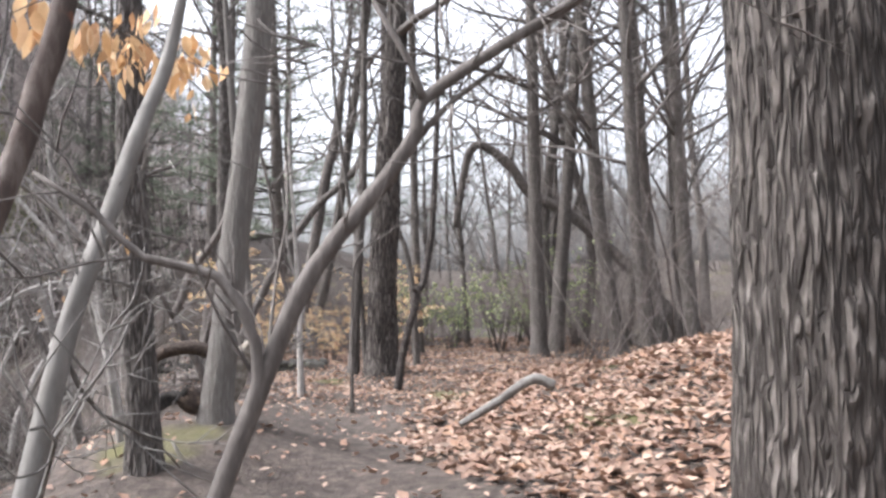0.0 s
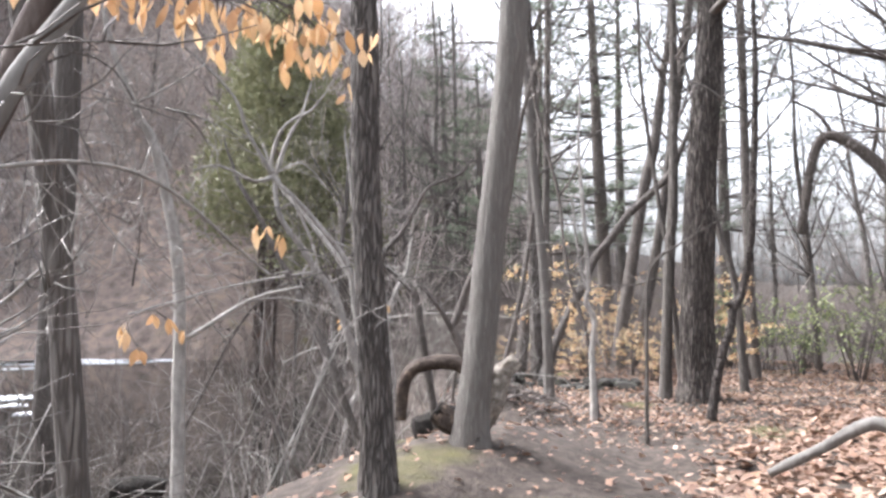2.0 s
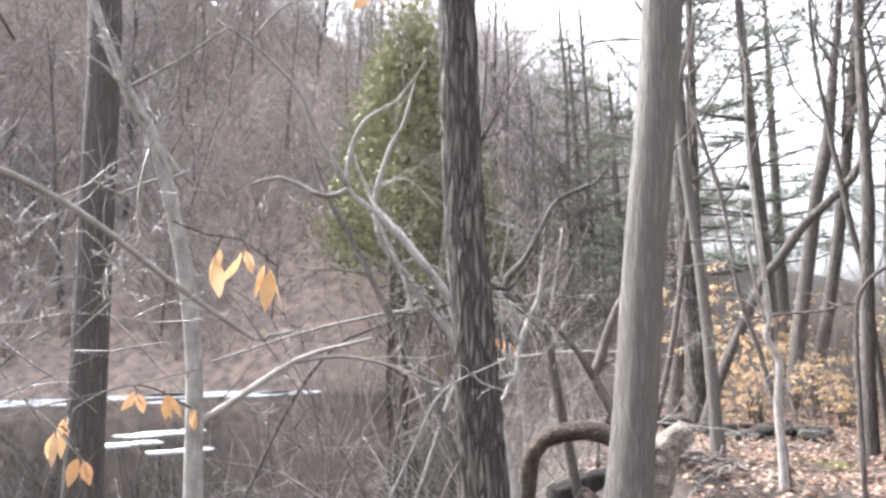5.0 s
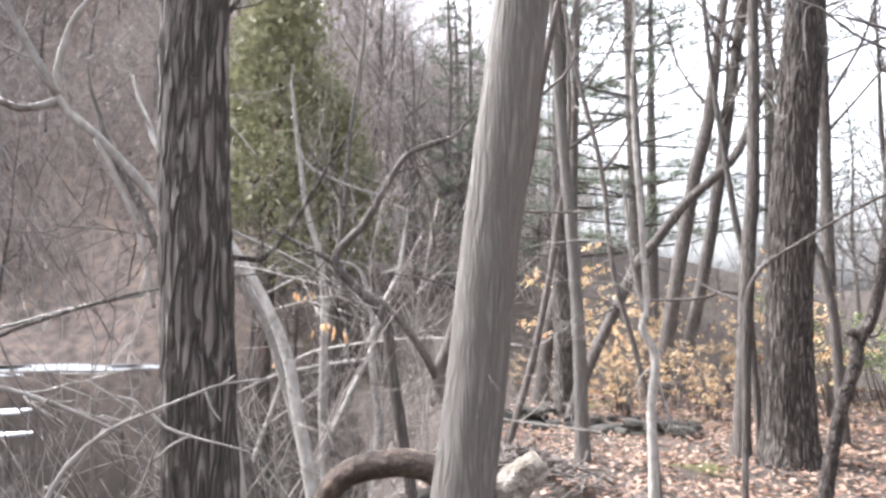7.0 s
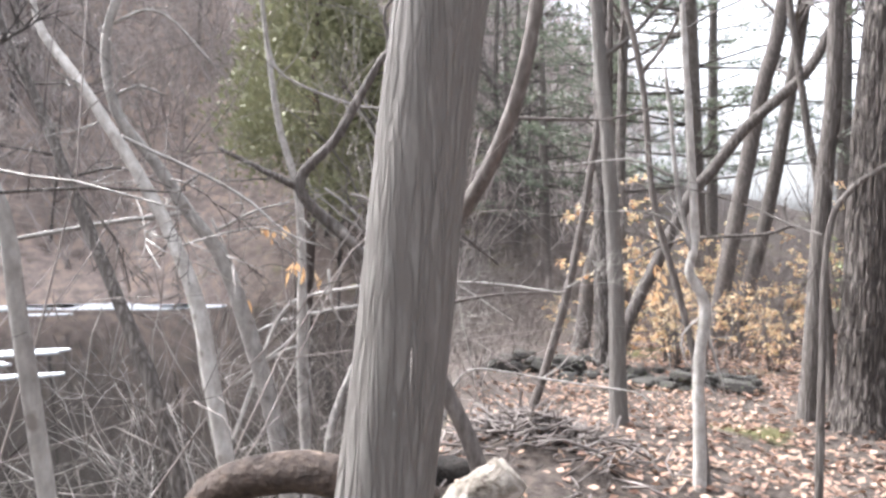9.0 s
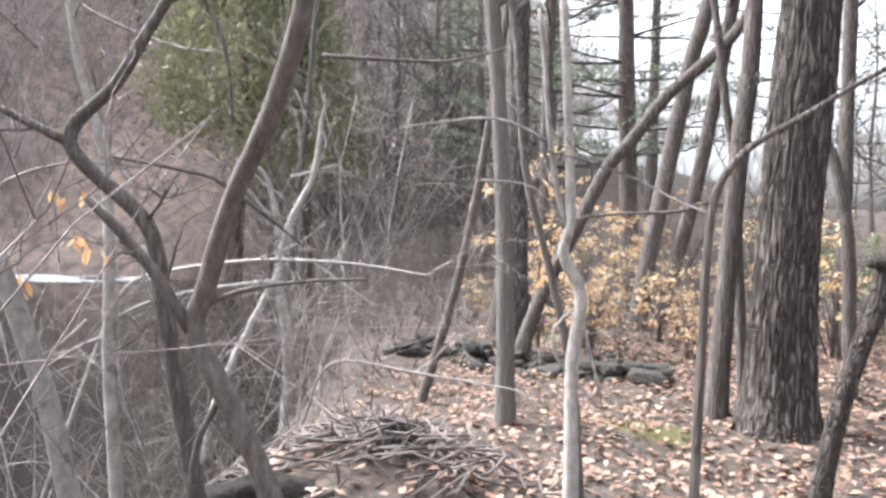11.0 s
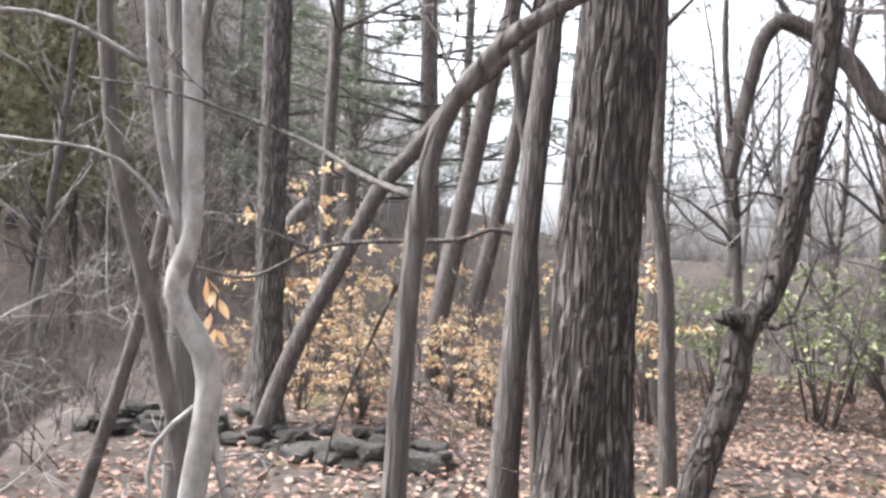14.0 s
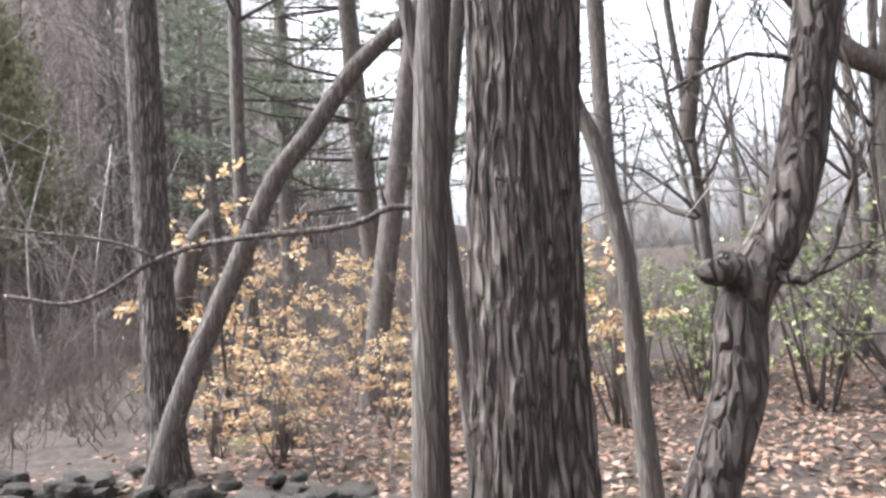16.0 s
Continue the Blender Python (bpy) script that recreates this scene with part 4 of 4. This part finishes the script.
def pine(seed, tall):
    """A white pine: straight trunk, level whorls of limbs, needle tufts."""
    rng = np.random.default_rng(seed)
    ob = new("pine_tree")
    part("trunk", trunk_shape([(0, 0, -0.3, 0.2), (0.05, 0, tall * 0.4, 0.15), (0, 0.05, tall, 0.02)], 12, 0.4, 0.012, 9, 0.4, seed), BARK["dark"], ob)
    s, g = Shape(), Shape()
    z = tall * 0.22
    while z < tall * 0.97:
        for k in range(int(rng.integers(3, 6))):
            a = rng.uniform(0, 2 * math.pi)
            ln = (tall - z) * 0.3 * rng.uniform(0.5, 1.1) + 0.6
            d = np.array((math.cos(a), math.sin(a), rng.uniform(-0.05, 0.35)))
            tip = np.array((0, 0, z)) + d * ln
            mid = np.array((0, 0, z)) + d * ln * 0.5 - (0, 0, 0.05 * ln)
            s.tube([(0, 0, z), mid, tip], [0.03, 0.018, 0.006], 4)
            for m in range(int(ln * 13)):
                u = rng.uniform(0.3, 1.0)
                p = np.array((0, 0, z)) + d * ln * u + rng.normal(0, 0.16, 3) * (1, 1, 0.35)
                for q in range(7):
                    nd = rng.normal(0, 1, 3) * (1, 1, 0.5) + d * 0.6
                    nd = nd / np.linalg.norm(nd) * rng.uniform(0.12, 0.24)
                    wv = np.cross(nd, (0, 0, 1)) * 0.1
                    g.add([p - wv, p + wv, p + nd], [(0, 1, 2)])
        z += rng.uniform(0.35, 0.7)
    tagged(part("bough", s, BARK["dark"], ob), kind="stuff")
    tagged(part("needles", g, NEEDLE, ob), "dark green needle tufts", kind="stuff")
    return tagged(ob, "tall thin white pine with level dark green branches", "tree", "pines")


def cedar(seed, tall):
    """A dense green cedar with an uneven, pointed outline."""
    rng = np.random.default_rng(seed)
    ob = new("cedar_tree")
    part("trunk", trunk_shape([(0, 0, -0.3, 0.14), (0, 0, tall * 0.5, 0.09), (0, 0, tall * 0.95, 0.015)], 10, 0.5, 0.01, 9, 0.4, seed), BARK["rust"], ob)
    g = Shape()
    for k in range(300):
        z = tall * (0.42 + 0.56 * rng.uniform(0, 1) ** 1.1)
        a = rng.uniform(0, 2 * math.pi)
        rad = (tall - z) * 0.36 * rng.uniform(0.35, 1.1) + 0.12
        c0 = np.array((math.cos(a) * rad, math.sin(a) * rad, z))
        for q in range(40):
            p = c0 + rng.normal(0, 0.2, 3) * (1, 1, 1.4)
            nd = rng.normal(0, 0.6, 3) + (0.4 * math.cos(a), 0.4 * math.sin(a), 0.7)
            nd = nd / np.linalg.norm(nd) * rng.uniform(0.07, 0.16)
            wv = np.cross(nd, rng.normal(0, 1, 3)) * 0.2
            g.add([p - wv, p + wv, p + nd], [(0, 1, 2)])
    tagged(part("foliage", g, CEDAR, ob), "dense olive green sprays", kind="stuff")
    return tagged(ob, "dense olive green cedar on the far slope", "tree", "cedars")


def leafy_shrub(name, seed, tall, wide, leaves, mat, size, label, layered):
    rng = np.random.default_rng(seed)
    ob = new(name)
    s, g = Shape(), Shape()
    tips = []
    for k in range(9):
        a = rng.uniform(0, 2 * math.pi)
        p0 = np.array((rng.normal(0, 0.08), rng.normal(0, 0.08), -0.05))
        p1 = p0 + np.array((math.cos(a) * wide * rng.uniform(0.3, 1), math.sin(a) * wide * rng.uniform(0.3, 1), tall * rng.uniform(0.45, 1)))
        mid = (p0 + p1) / 2 + np.array((0, 0, tall * 0.15))
        st = Shape()
        st.tube([p0, mid, p1], [0.016, 0.01, 0.003], 5)
        part("stem", st, TWIG, ob)
        for m in range(10):
            u = rng.uniform(0.25, 1)
            b = mid + (p1 - mid) * (u * 2 - 1) if u > 0.5 else p0 + (mid - p0) * u * 2
            d = rng.normal(0, 1, 3) * (1, 1, 0.15 if layered else 0.6)
            e = b + d / np.linalg.norm(d) * rng.uniform(0.25, 0.6) * wide
            s.tube([b, (b + e) / 2 + (0, 0, 0.02), e], [0.005, 0.003, 0.0015], 3)
            tips.append((b, e))
    for k in range(leaves):
        b, e = tips[int(rng.integers(len(tips) // 3)) * 3 if layered else int(rng.integers(len(tips)))]
        p = b + (e - b) * rng.uniform(0.2, 1) + rng.normal(0, 0.03, 3)
        d = (e - b) / np.linalg.norm(e - b) + rng.normal(0, 0.5, 3) + (0, 0, -0.35)
        g.leaf(p, d, rng.normal(0, 1, 3) + (0.001, 0, 0), size * rng.uniform(0.7, 1.2), size * 0.5, rng.uniform(0.02, 0.2))
    tagged(part("spray", s, TWIG, ob), kind="stuff")
    tagged(part("foliage", g, mat, ob), kind="stuff")
    return tagged(ob, label, "shrub")


def scatter(makers, spots, seed, lo=0.8, hi=1.2, sink=0.0):
    rng = np.random.default_rng(seed)
    used = set()
    for x, y in spots:
        k = int(rng.integers(len(makers)))
        m = pose(x, y, level(x, y) - sink, rng.normal(0, 2.5), rng.normal(0, 2.5), rng.uniform(0, 360)) @ Matrix.Scale(rng.uniform(lo, hi), 4)
        if k in used:
            copy_thing(makers[k], m)
        else:
            makers[k].matrix_world = m
            used.add(k)


def spots_in(seed, n, x0, x1, y0, y1, ok=lambda x, y: True, gap=0.8):
    rng = np.random.default_rng(seed)
    out = []
    for _ in range(n * 30):
        x, y = rng.uniform(x0, x1), rng.uniform(y0, y1)
        if ok(x, y) and all((x - a) ** 2 + (y - b) ** 2 > gap * gap for a, b in out):
            out.append((x, y))
            if len(out) == n:
                break
    return out


def bearing(x, y):
    return math.degrees(math.atan2(-x, y))


TREES = [bare_tree(11, 13, 0.12, 1.0), bare_tree(12, 11, 0.09, 0.9), bare_tree(13, 15, 0.15, 1.1), bare_tree(14, 9, 0.07, 0.8), bare_tree(15, 12, 0.1, 1.2)]
north = spots_in(1, 52, -16, 24, 14.5, 48, lambda x, y: (y > 16 or x > 3 or x < -5) and not -9 < x < 0.5, 1.5)
east = spots_in(2, 16, 6, 20, -6, 14, gap=1.6)
behind = spots_in(3, 22, -10, 18, -26, -6, gap=2)
hill = spots_in(4, 230, -85, -8, -25, 75, lambda x, y: math.hypot(x, y - 2) > (44 if bearing(x, y) > 33 else 30) and 14 < bearing(x, y) < 118, 1.7)
scatter(TREES, north + east + behind + hill, 5, 0.75, 1.25)

SHRUBS = [shrub(21, 1.7, 9, True), shrub(22, 2.3, 10, True), shrub(23, 1.2, 12, True), shrub(24, 2.8, 8, True)]
THICKET = [shrub(25, 1.7, 9, False), shrub(26, 2.3, 10, False), shrub(27, 1.2, 12, False), shrub(28, 2.8, 8, False)]
bank = spots_in(6, 20, -9, -2.9, -3, 9.5, lambda x, y: x > -6.2 - max(0, y - 8), 0.5)
woods = spots_in(7, 120, -10, 14, 12.5, 32, gap=0.9)
slope = spots_in(8, 190, -75, -8, -15, 65, lambda x, y: math.hypot(x, y - 2) > (42 if bearing(x, y) > 33 else 24) and 12 < bearing(x, y) < 112, 1.1)
rise = spots_in(9, 12, 4.5, 11, 2, 12, gap=1)
crest = spots_in(19, 330, -85, -10, -20, 70, lambda x, y: math.hypot(x, y - 2) > 46 and 18 < bearing(x, y) < 112, 1.3)
scatter(SHRUBS, bank + rise, 10, 0.7, 1.4)
TANGLE = [shrub(55, 1.5, 5, True, BARK["pale"]), shrub(56, 2.0, 4, True, BARK["pale"]), shrub(57, 1.7, 5, True, BARK["grey"])]
brink = spots_in(26, 17, -5.4, -2.3, 1.0, 11.5, lambda x, y: x < -2.3 - 0.12 * y, 0.7)
scatter(TANGLE, brink, 58, 0.75, 1.25)
# darkened copy of the brush colour, painting in shade over marsh and verge
SHADED_BRUSH = surface("shaded_brush_twigs", [(0.3, (0.055, 0.046, 0.04)), (0.6, (0.1, 0.084, 0.075)), (0.8, (0.18, 0.157, 0.143))], 5, bump=0, island=0.35)
DUSKY = [shrub(65, 1.7, 9, False, SHADED_BRUSH), shrub(66, 2.3, 9, False, SHADED_BRUSH), shrub(67, 1.2, 12, False, SHADED_BRUSH)]
PALE = [shrub(35, 1.7, 10, False, HAZED_BRUSH), shrub(36, 2.3, 10, False, HAZED_BRUSH), shrub(37, 1.4, 12, False, HAZED_BRUSH)]
ring = spots_in(22, 130, -25, 60, 46, 78, gap=1.6)
verge = spots_in(25, 52, -8.5, -2.8, 9.0, 19, lambda x, y: y > 12.3 or x < -3.6, 0.5)
marsh = spots_in(23, 48, -24, -4.5, 12, 36, lambda x, y: 13 < bearing(x, y - 2) < 42, 0.9)
right = spots_in(24, 18, 3.4, 13, 8.5, 17, gap=0.9)
northeast = spots_in(20, 90, -4, 34, 26, 50, gap=1.4)
scatter(THICKET, woods + northeast, 17, 0.7, 1.5)
TALL = [shrub(45, 2.6, 7, False), shrub(46, 3.0, 6, False)]
scatter(TALL, right, 47, 0.8, 1.7)
scatter(DUSKY, marsh, 44, 0.7, 1.4)
scatter([copy_thing(ob, Matrix()) for ob in DUSKY], verge, 49, 0.5, 0.9)
scatter(TALL[:1], ring, 48, 1.3, 2.2)
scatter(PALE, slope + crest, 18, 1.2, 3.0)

PINES = [pine(31, 14), pine(32, 12), pine(33, 16)]
scatter(PINES, [(-2.4, 20), (-5.2, 23.5), (-7.8, 26), (0.6, 29), (-3.4, 31), (-12, 34)], 34, 0.85, 1.15)
CEDARS = [cedar(41, 9), cedar(42, 7.5)]
scatter(CEDARS, [(-14, 26), (-17.5, 26.5), (-21, 31), (-24, 36)], 43, 1.3, 1.7)

GOLD = [leafy_shrub("beech_sapling", 51, 2.4, 0.9, 620, YELLOW, 0.08, "young beech holding pale yellow dry leaves", True),
        leafy_shrub("beech_sapling", 52, 1.7, 1.0, 560, YELLOW, 0.08, "young beech holding pale yellow dry leaves", True)]
scatter(GOLD, [(-2.0, 13.6), (-2.9, 14.4), (-1.2, 14.6), (-2.3, 15.6), (-0.6, 16.2), (-1.6, 17.5), (0.2, 18), (-4.2, 15.5), (-3.2, 17), (-2.6, 13.4), (-1.0, 15.2), (-3.8, 18), (-0.4, 19.5), (-1.8, 12.9), (-0.7, 13.3), (-3.4, 15.9), (-1.9, 16.4), (-2.7, 18.8), (0.9, 14.2)], 53, 0.65, 1.1)
GREEN = [leafy_shrub("evergreen_shrub", 61, 1.9, 0.9, 480, LAUREL, 0.085, "evergreen shrub with pale glossy green leaves", False),
         leafy_shrub("evergreen_shrub", 62, 2.5, 1.0, 520, LAUREL, 0.085, "evergreen shrub with pale glossy green leaves", False)]
scatter(GREEN, [(1.9, 15.4), (2.8, 14.6), (1.3, 16.6), (3.6, 16.2), (2.3, 17.6), (4.8, 15.4), (0.6, 17)], 63, 0.8, 1.2)

# ---- fallen wood ----
def log(name, label, ctrl, r0, r1, mat, end_mat=None, sides=22, ends=True):
    n = len(ctrl)
    pts = np.array([(*p, r0 + (r1 - r0) * i / (n - 1)) for i, p in enumerate(ctrl)])
    ob = new(name)
    low = min(pts, key=lambda p: p[2])
    ob.location = tuple(low[:3])
    c = pts - np.array((*low[:3], 0))
    part("wood", trunk_shape(c, sides, 0.03, r0 * 0.16, 22, 0, 3 + n), mat, ob)
    if end_mat:
        d = Vector(c[0, :3]) - Vector(c[1, :3])
        d.normalize()
        s = Shape()
        p = np.array(c[0, :3])
        dv = np.array(d)
        # near-black collar marks the hollow by colour; the end stays solid
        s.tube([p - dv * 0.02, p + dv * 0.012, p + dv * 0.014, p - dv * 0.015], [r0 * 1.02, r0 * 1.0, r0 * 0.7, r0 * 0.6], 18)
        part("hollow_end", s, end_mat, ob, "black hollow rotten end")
    return tagged(ob, label, "log")


log("arched_log", "dark arched dead limb bent over the ground", [(-1.84, 4.30, 0.47), (-1.82, 4.31, 0.74), (-1.74, 4.34, 0.87), (-1.58, 4.41, 0.92), (-1.44, 4.47, 0.91), (-1.27, 4.53, 0.84), (-1.19, 4.57, 0.89)], 0.045, 0.06, DEADWOOD)
log("rotten_stump", "pale splintered rotten stump beside the slanting tree", [(-1.29, 4.54, 0.48), (-1.16, 4.57, 0.67), (-1.10, 4.59, 0.82), (-0.98, 4.62, 0.94)], 0.13, 0.05, ROT)
log("hollow_log", "short broken log with a black hollow end", [(-1.53, 4.29, 0.56), (-1.41, 4.33, 0.47), (-1.17, 4.42, 0.47)], 0.085, 0.1, DEADWOOD, BLACK_WOOD)
log("fallen_limb", "weathered fallen limb lying on dry leaves", [(0.86, 5.30, 0.06), (1.21, 5.25, 0.27), (1.56, 5.20, 0.49), (1.77, 5.17, 0.43)], 0.035, 0.055, BARK["smooth"])
log("fallen_log", "long fallen trunk lying across the woods", [(2.08, 13.60, -0.20), (2.99, 13.31, -0.06), (3.66, 13.09, -0.04), (4.15, 12.94, -0.01)], 0.09, 0.07, BARK["grey"])
log("dark_log", "short dark rotten log at the bank edge", [(-2.73, 2.21, 0.31), (-2.59, 2.33, 0.32), (-2.51, 2.40, 0.30)], 0.07, 0.06, BLACK_WOOD)
log("dark_log", "dark rotten log half under brush", [(-2.62, 6.6, 0.0), (-2.35, 6.9, 0.12), (-2.1, 7.1, 0.08)], 0.14, 0.12, BLACK_WOOD, BLACK_WOOD)


def stone(rng):
    s = Shape()
    bm = bmesh.new()
    bmesh.ops.create_icosphere(bm, subdivisions=2, radius=1)
    for v in bm.verts:
        k = 1 + 0.28 * noise.noise(v.co * 1.3 + Vector(rng.uniform(0, 50, 3))) + 0.12 * noise.noise(v.co * 3)
        v.co = Vector((v.co.x * k, v.co.y * k * 0.8, max(-0.6, min(0.62, v.co.z * k)) * 0.75))
    s.add([tuple(v.co) for v in bm.verts], [tuple(v.index for v in f.verts) for f in bm.faces])
    bm.free()
    return s.mesh("stone", STONE, False)


def stone_wall():
    rng = np.random.default_rng(71)
    wall = new("stone_wall")
    kinds = [stone(rng) for _ in range(6)]
    for k in range(78):
        u = rng.uniform(0, 1)
        x, y = -4.2 + 3.5 * u + rng.normal(0, 0.08), 11.95 + 0.25 * math.sin(u * 5) + rng.normal(0, 0.22)
        row = int(rng.integers(0, 2))
        ob = new("stone", kinds[k % 6])
        ob.parent = wall
        a = rng.uniform(0.09, 0.17) * (1 if row == 0 else 0.7)
        ob.matrix_local = pose(x, y, level(x, y) + rng.uniform(-0.02, 0.05) + row * 0.11, rng.normal(0, 8), rng.normal(0, 8), rng.uniform(0, 360)) @ Matrix.Diagonal((a * 1.3, a, a, 1))
    tagged(wall, "low tumbled wall of dark mossy field stones", "stone wall")


stone_wall()


def brush_pile():
    rng = np.random.default_rng(81)
    s = Shape()
    for k in range(420):
        a, r = rng.uniform(0, 2 * math.pi), abs(rng.normal(0, 0.5))
        x, y = -1.95 + math.cos(a) * r * 1.3, 7.7 + math.sin(a) * r
        z = level(x, y) + 0.16 * math.exp(-r * r * 2.2) * rng.uniform(0.1, 1) + 0.01
        d = rng.normal(0, 1, 3) * (1, 1, 0.35)
        d /= np.linalg.norm(d)
        ln = rng.uniform(0.08, 0.5)
        p = np.array((x, y, z))
        s.tube([p - d * ln / 2, p + rng.normal(0, 0.02, 3), p + d * ln / 2], [0.008, 0.009, 0.004], 4)
    tagged(part("brush_pile", s, BRUSH), "heap of broken twigs and dead branches", "brush pile", kind="stuff")


brush_pile()


# ---- dry leaves still hanging ----
def leaf_mesh(length, width, curl, twist):
    """A dry beech leaf hanging from its stalk, folded along the midrib and curled."""
    prof = ((0.0, 0.02), (0.12, 0.03), (0.2, 0.42), (0.38, 0.92), (0.58, 1.0), (0.78, 0.66), (0.92, 0.25), (1.0, 0.02))
    v, f = [], []
    for i, (t, w) in enumerate(prof):
        bend = curl * t * t * length
        turn = twist * t
        hw = w * width / 2
        for side in (-1, 0, 1):
            x, y = side * hw * math.cos(turn), side * hw * math.sin(turn) + (0.25 * hw if side else 0) + bend
            v.append((x, y, -t * length))
        if i:
            a = 3 * (i - 1)
            f += [(a, a + 1, a + 4, a + 3), (a + 1, a + 2, a + 5, a + 4)]
    s = Shape()
    s.add(v, f)
    return s


LEAF = [leaf_mesh(*q).mesh("leaf", BEECH) for q in ((0.1, 0.034, 0.25, 0.9), (0.09, 0.038, -0.2, -0.6), (0.075, 0.026, 0.4, 1.6), (0.105, 0.03, 0.1, 0.3))]
CURLED = [leaf_mesh(0.06, 0.05, 0.6, 2.5).mesh("leaf", DEADWOOD)]


def leafy_branch(label, ctrl, r0, count, spread, seed, blades=LEAF):
    rng = np.random.default_rng(seed)
    ob = new("leafy_branch")
    c = spline([(*p, r0 * (1 - 0.7 * i / len(ctrl))) for i, p in enumerate(ctrl)], 0.05)
    org = np.array(c[0, :3])
    ob.location = tuple(org)
    s = Shape()
    s.tube(c[:, :3] - org, c[:, 3], 6)
    for k in range(count // 3):
        i = int(rng.integers(1, len(c) - 1))
        p = c[i, :3] - org
        d = rng.normal(0, 1, 3) * (1, 1, 0.5)
        e = p + d / np.linalg.norm(d) * rng.uniform(0.3, 1) * spread - (0, 0, rng.uniform(0, spread * 0.6))
        s.tube([p, (p + e) / 2 + (0, 0, 0.01), e], [0.0025, 0.002, 0.001], 4)
        for m in range(3):
            lf = new("leaf", blades[int(rng.integers(len(blades)))])
            lf.parent = ob
            q = p + (e - p) * (0.55 + 0.22 * m)
            lf.matrix_local = pose(*q, rng.normal(0, 16), rng.normal(0, 16), rng.uniform(0, 360)) @ Matrix.Scale(rng.uniform(0.7, 1.15), 4)
    part("twig", s, BARK["grey"], ob)
    return tagged(ob, label, "branch")


leafy_branch("bare twig hung with pale orange dry beech leaves", [(-0.87, -0.00, 2.22), (-0.86, 0.22, 2.25), (-0.85, 0.43, 2.29), (-0.87, 0.61, 2.30), (-0.87, 0.80, 2.39), (-0.83, 1.01, 2.41), (-0.81, 1.20, 2.38), (-0.76, 1.41, 2.48)], 0.008, 186, 0.24, 91)
leafy_branch("thin twig with a few dry tan leaves", [(-1.23, 1.21, 1.74), (-1.17, 1.25, 1.71), (-1.12, 1.30, 1.70), (-1.06, 1.35, 1.64)], 0.003, 9, 0.06, 92)
leafy_branch("thin drooping twig with tan leaves", [(-2.27, 2.21, 1.22), (-2.15, 1.85, 1.34), (-1.99, 1.50, 1.28), (-1.88, 1.48, 1.14)], 0.004, 18, 0.08, 95)
leafy_branch("thin drooping twig with tan leaves", [(-3.46, 7.02, 1.80), (-3.44, 6.70, 1.66), (-3.20, 6.55, 1.52), (-2.90, 6.50, 1.42)], 0.004, 21, 0.09, 96)
leafy_branch("thin drooping twig with tan leaves", [(-3.43, 7.04, 1.38), (-3.55, 6.80, 1.42), (-3.60, 6.60, 1.30), (-3.50, 6.55, 1.12)], 0.004, 12, 0.07, 97)
leafy_branch("thin twig with dark shrivelled leaves", [(-1.59, 0.25, 2.02), (-1.53, 0.33, 1.99), (-1.48, 0.40, 1.98), (-1.47, 0.41, 1.92)], 0.003, 18, 0.05, 94, CURLED)
leafy_branch("thin twig with a few dry tan leaves", [(-1.51, 8.54, 1.75), (-1.38, 8.61, 1.60), (-1.34, 8.63, 1.47), (-1.32, 8.64, 1.25), (-1.25, 8.67, 1.23)], 0.004, 15, 0.07, 93)


# ---- leaf litter ----
def litter(name, label, n, seed, x0, x1, y0, y1, weight, size):
    rng = np.random.default_rng(seed)
    x, y = rng.uniform(x0, x1, n * 4), rng.uniform(y0, y1, n * 4)
    keep = rng.uniform(0, 1, n * 4) < weight(x, y)
    x, y = x[keep][:n], y[keep][:n]
    z = height(x, y)
    s = Shape()
    for px, py, pz in zip(x, y, z):
        a = rng.uniform(0, 2 * math.pi)
        k = size * rng.uniform(0.65, 1.25)
        pz += 0.035 * noise.noise((px * 2.2, py * 2.2, 0)) + 0.018 * noise.noise((px * 7, py * 7, 3))
        s.leaf((px, py, pz + rng.uniform(0.006, 0.045)), (math.cos(a), math.sin(a), rng.normal(0, 0.28)), (-math.sin(a), math.cos(a), rng.normal(0, 0.35)), k, k * rng.uniform(0.45, 0.75), rng.uniform(-0.15, 0.3))
    tagged(part(name, s, LITTER), label, "leaves", kind="stuff")


def rise_weight(x, y):
    return smooth01((x - 0.15 - 0.4 * np.sin(y * 0.9) - 0.05 * y) / 0.8) * 0.95 + 0.03


def north_weight(x, y):
    return 0.75 * smooth01((y - 6.5) / 1.5) * smooth01((x + 4.2) / 1.8)


litter("leaf_litter", "deep drift of curled tan and pink-brown oak leaves", 27000, 101, 0, 6.5, -1.5, 10, rise_weight, 0.105)
litter("leaf_litter", "scattered dry tan leaves on the forest floor", 24000, 102, -6, 6, 6, 19, north_weight, 0.072)
litter("leaf_litter", "sparse dry leaves on bare brown earth", 1600, 103, -4, 1.5, -3, 8, lambda x, y: np.full(len(x), 0.5), 0.08)
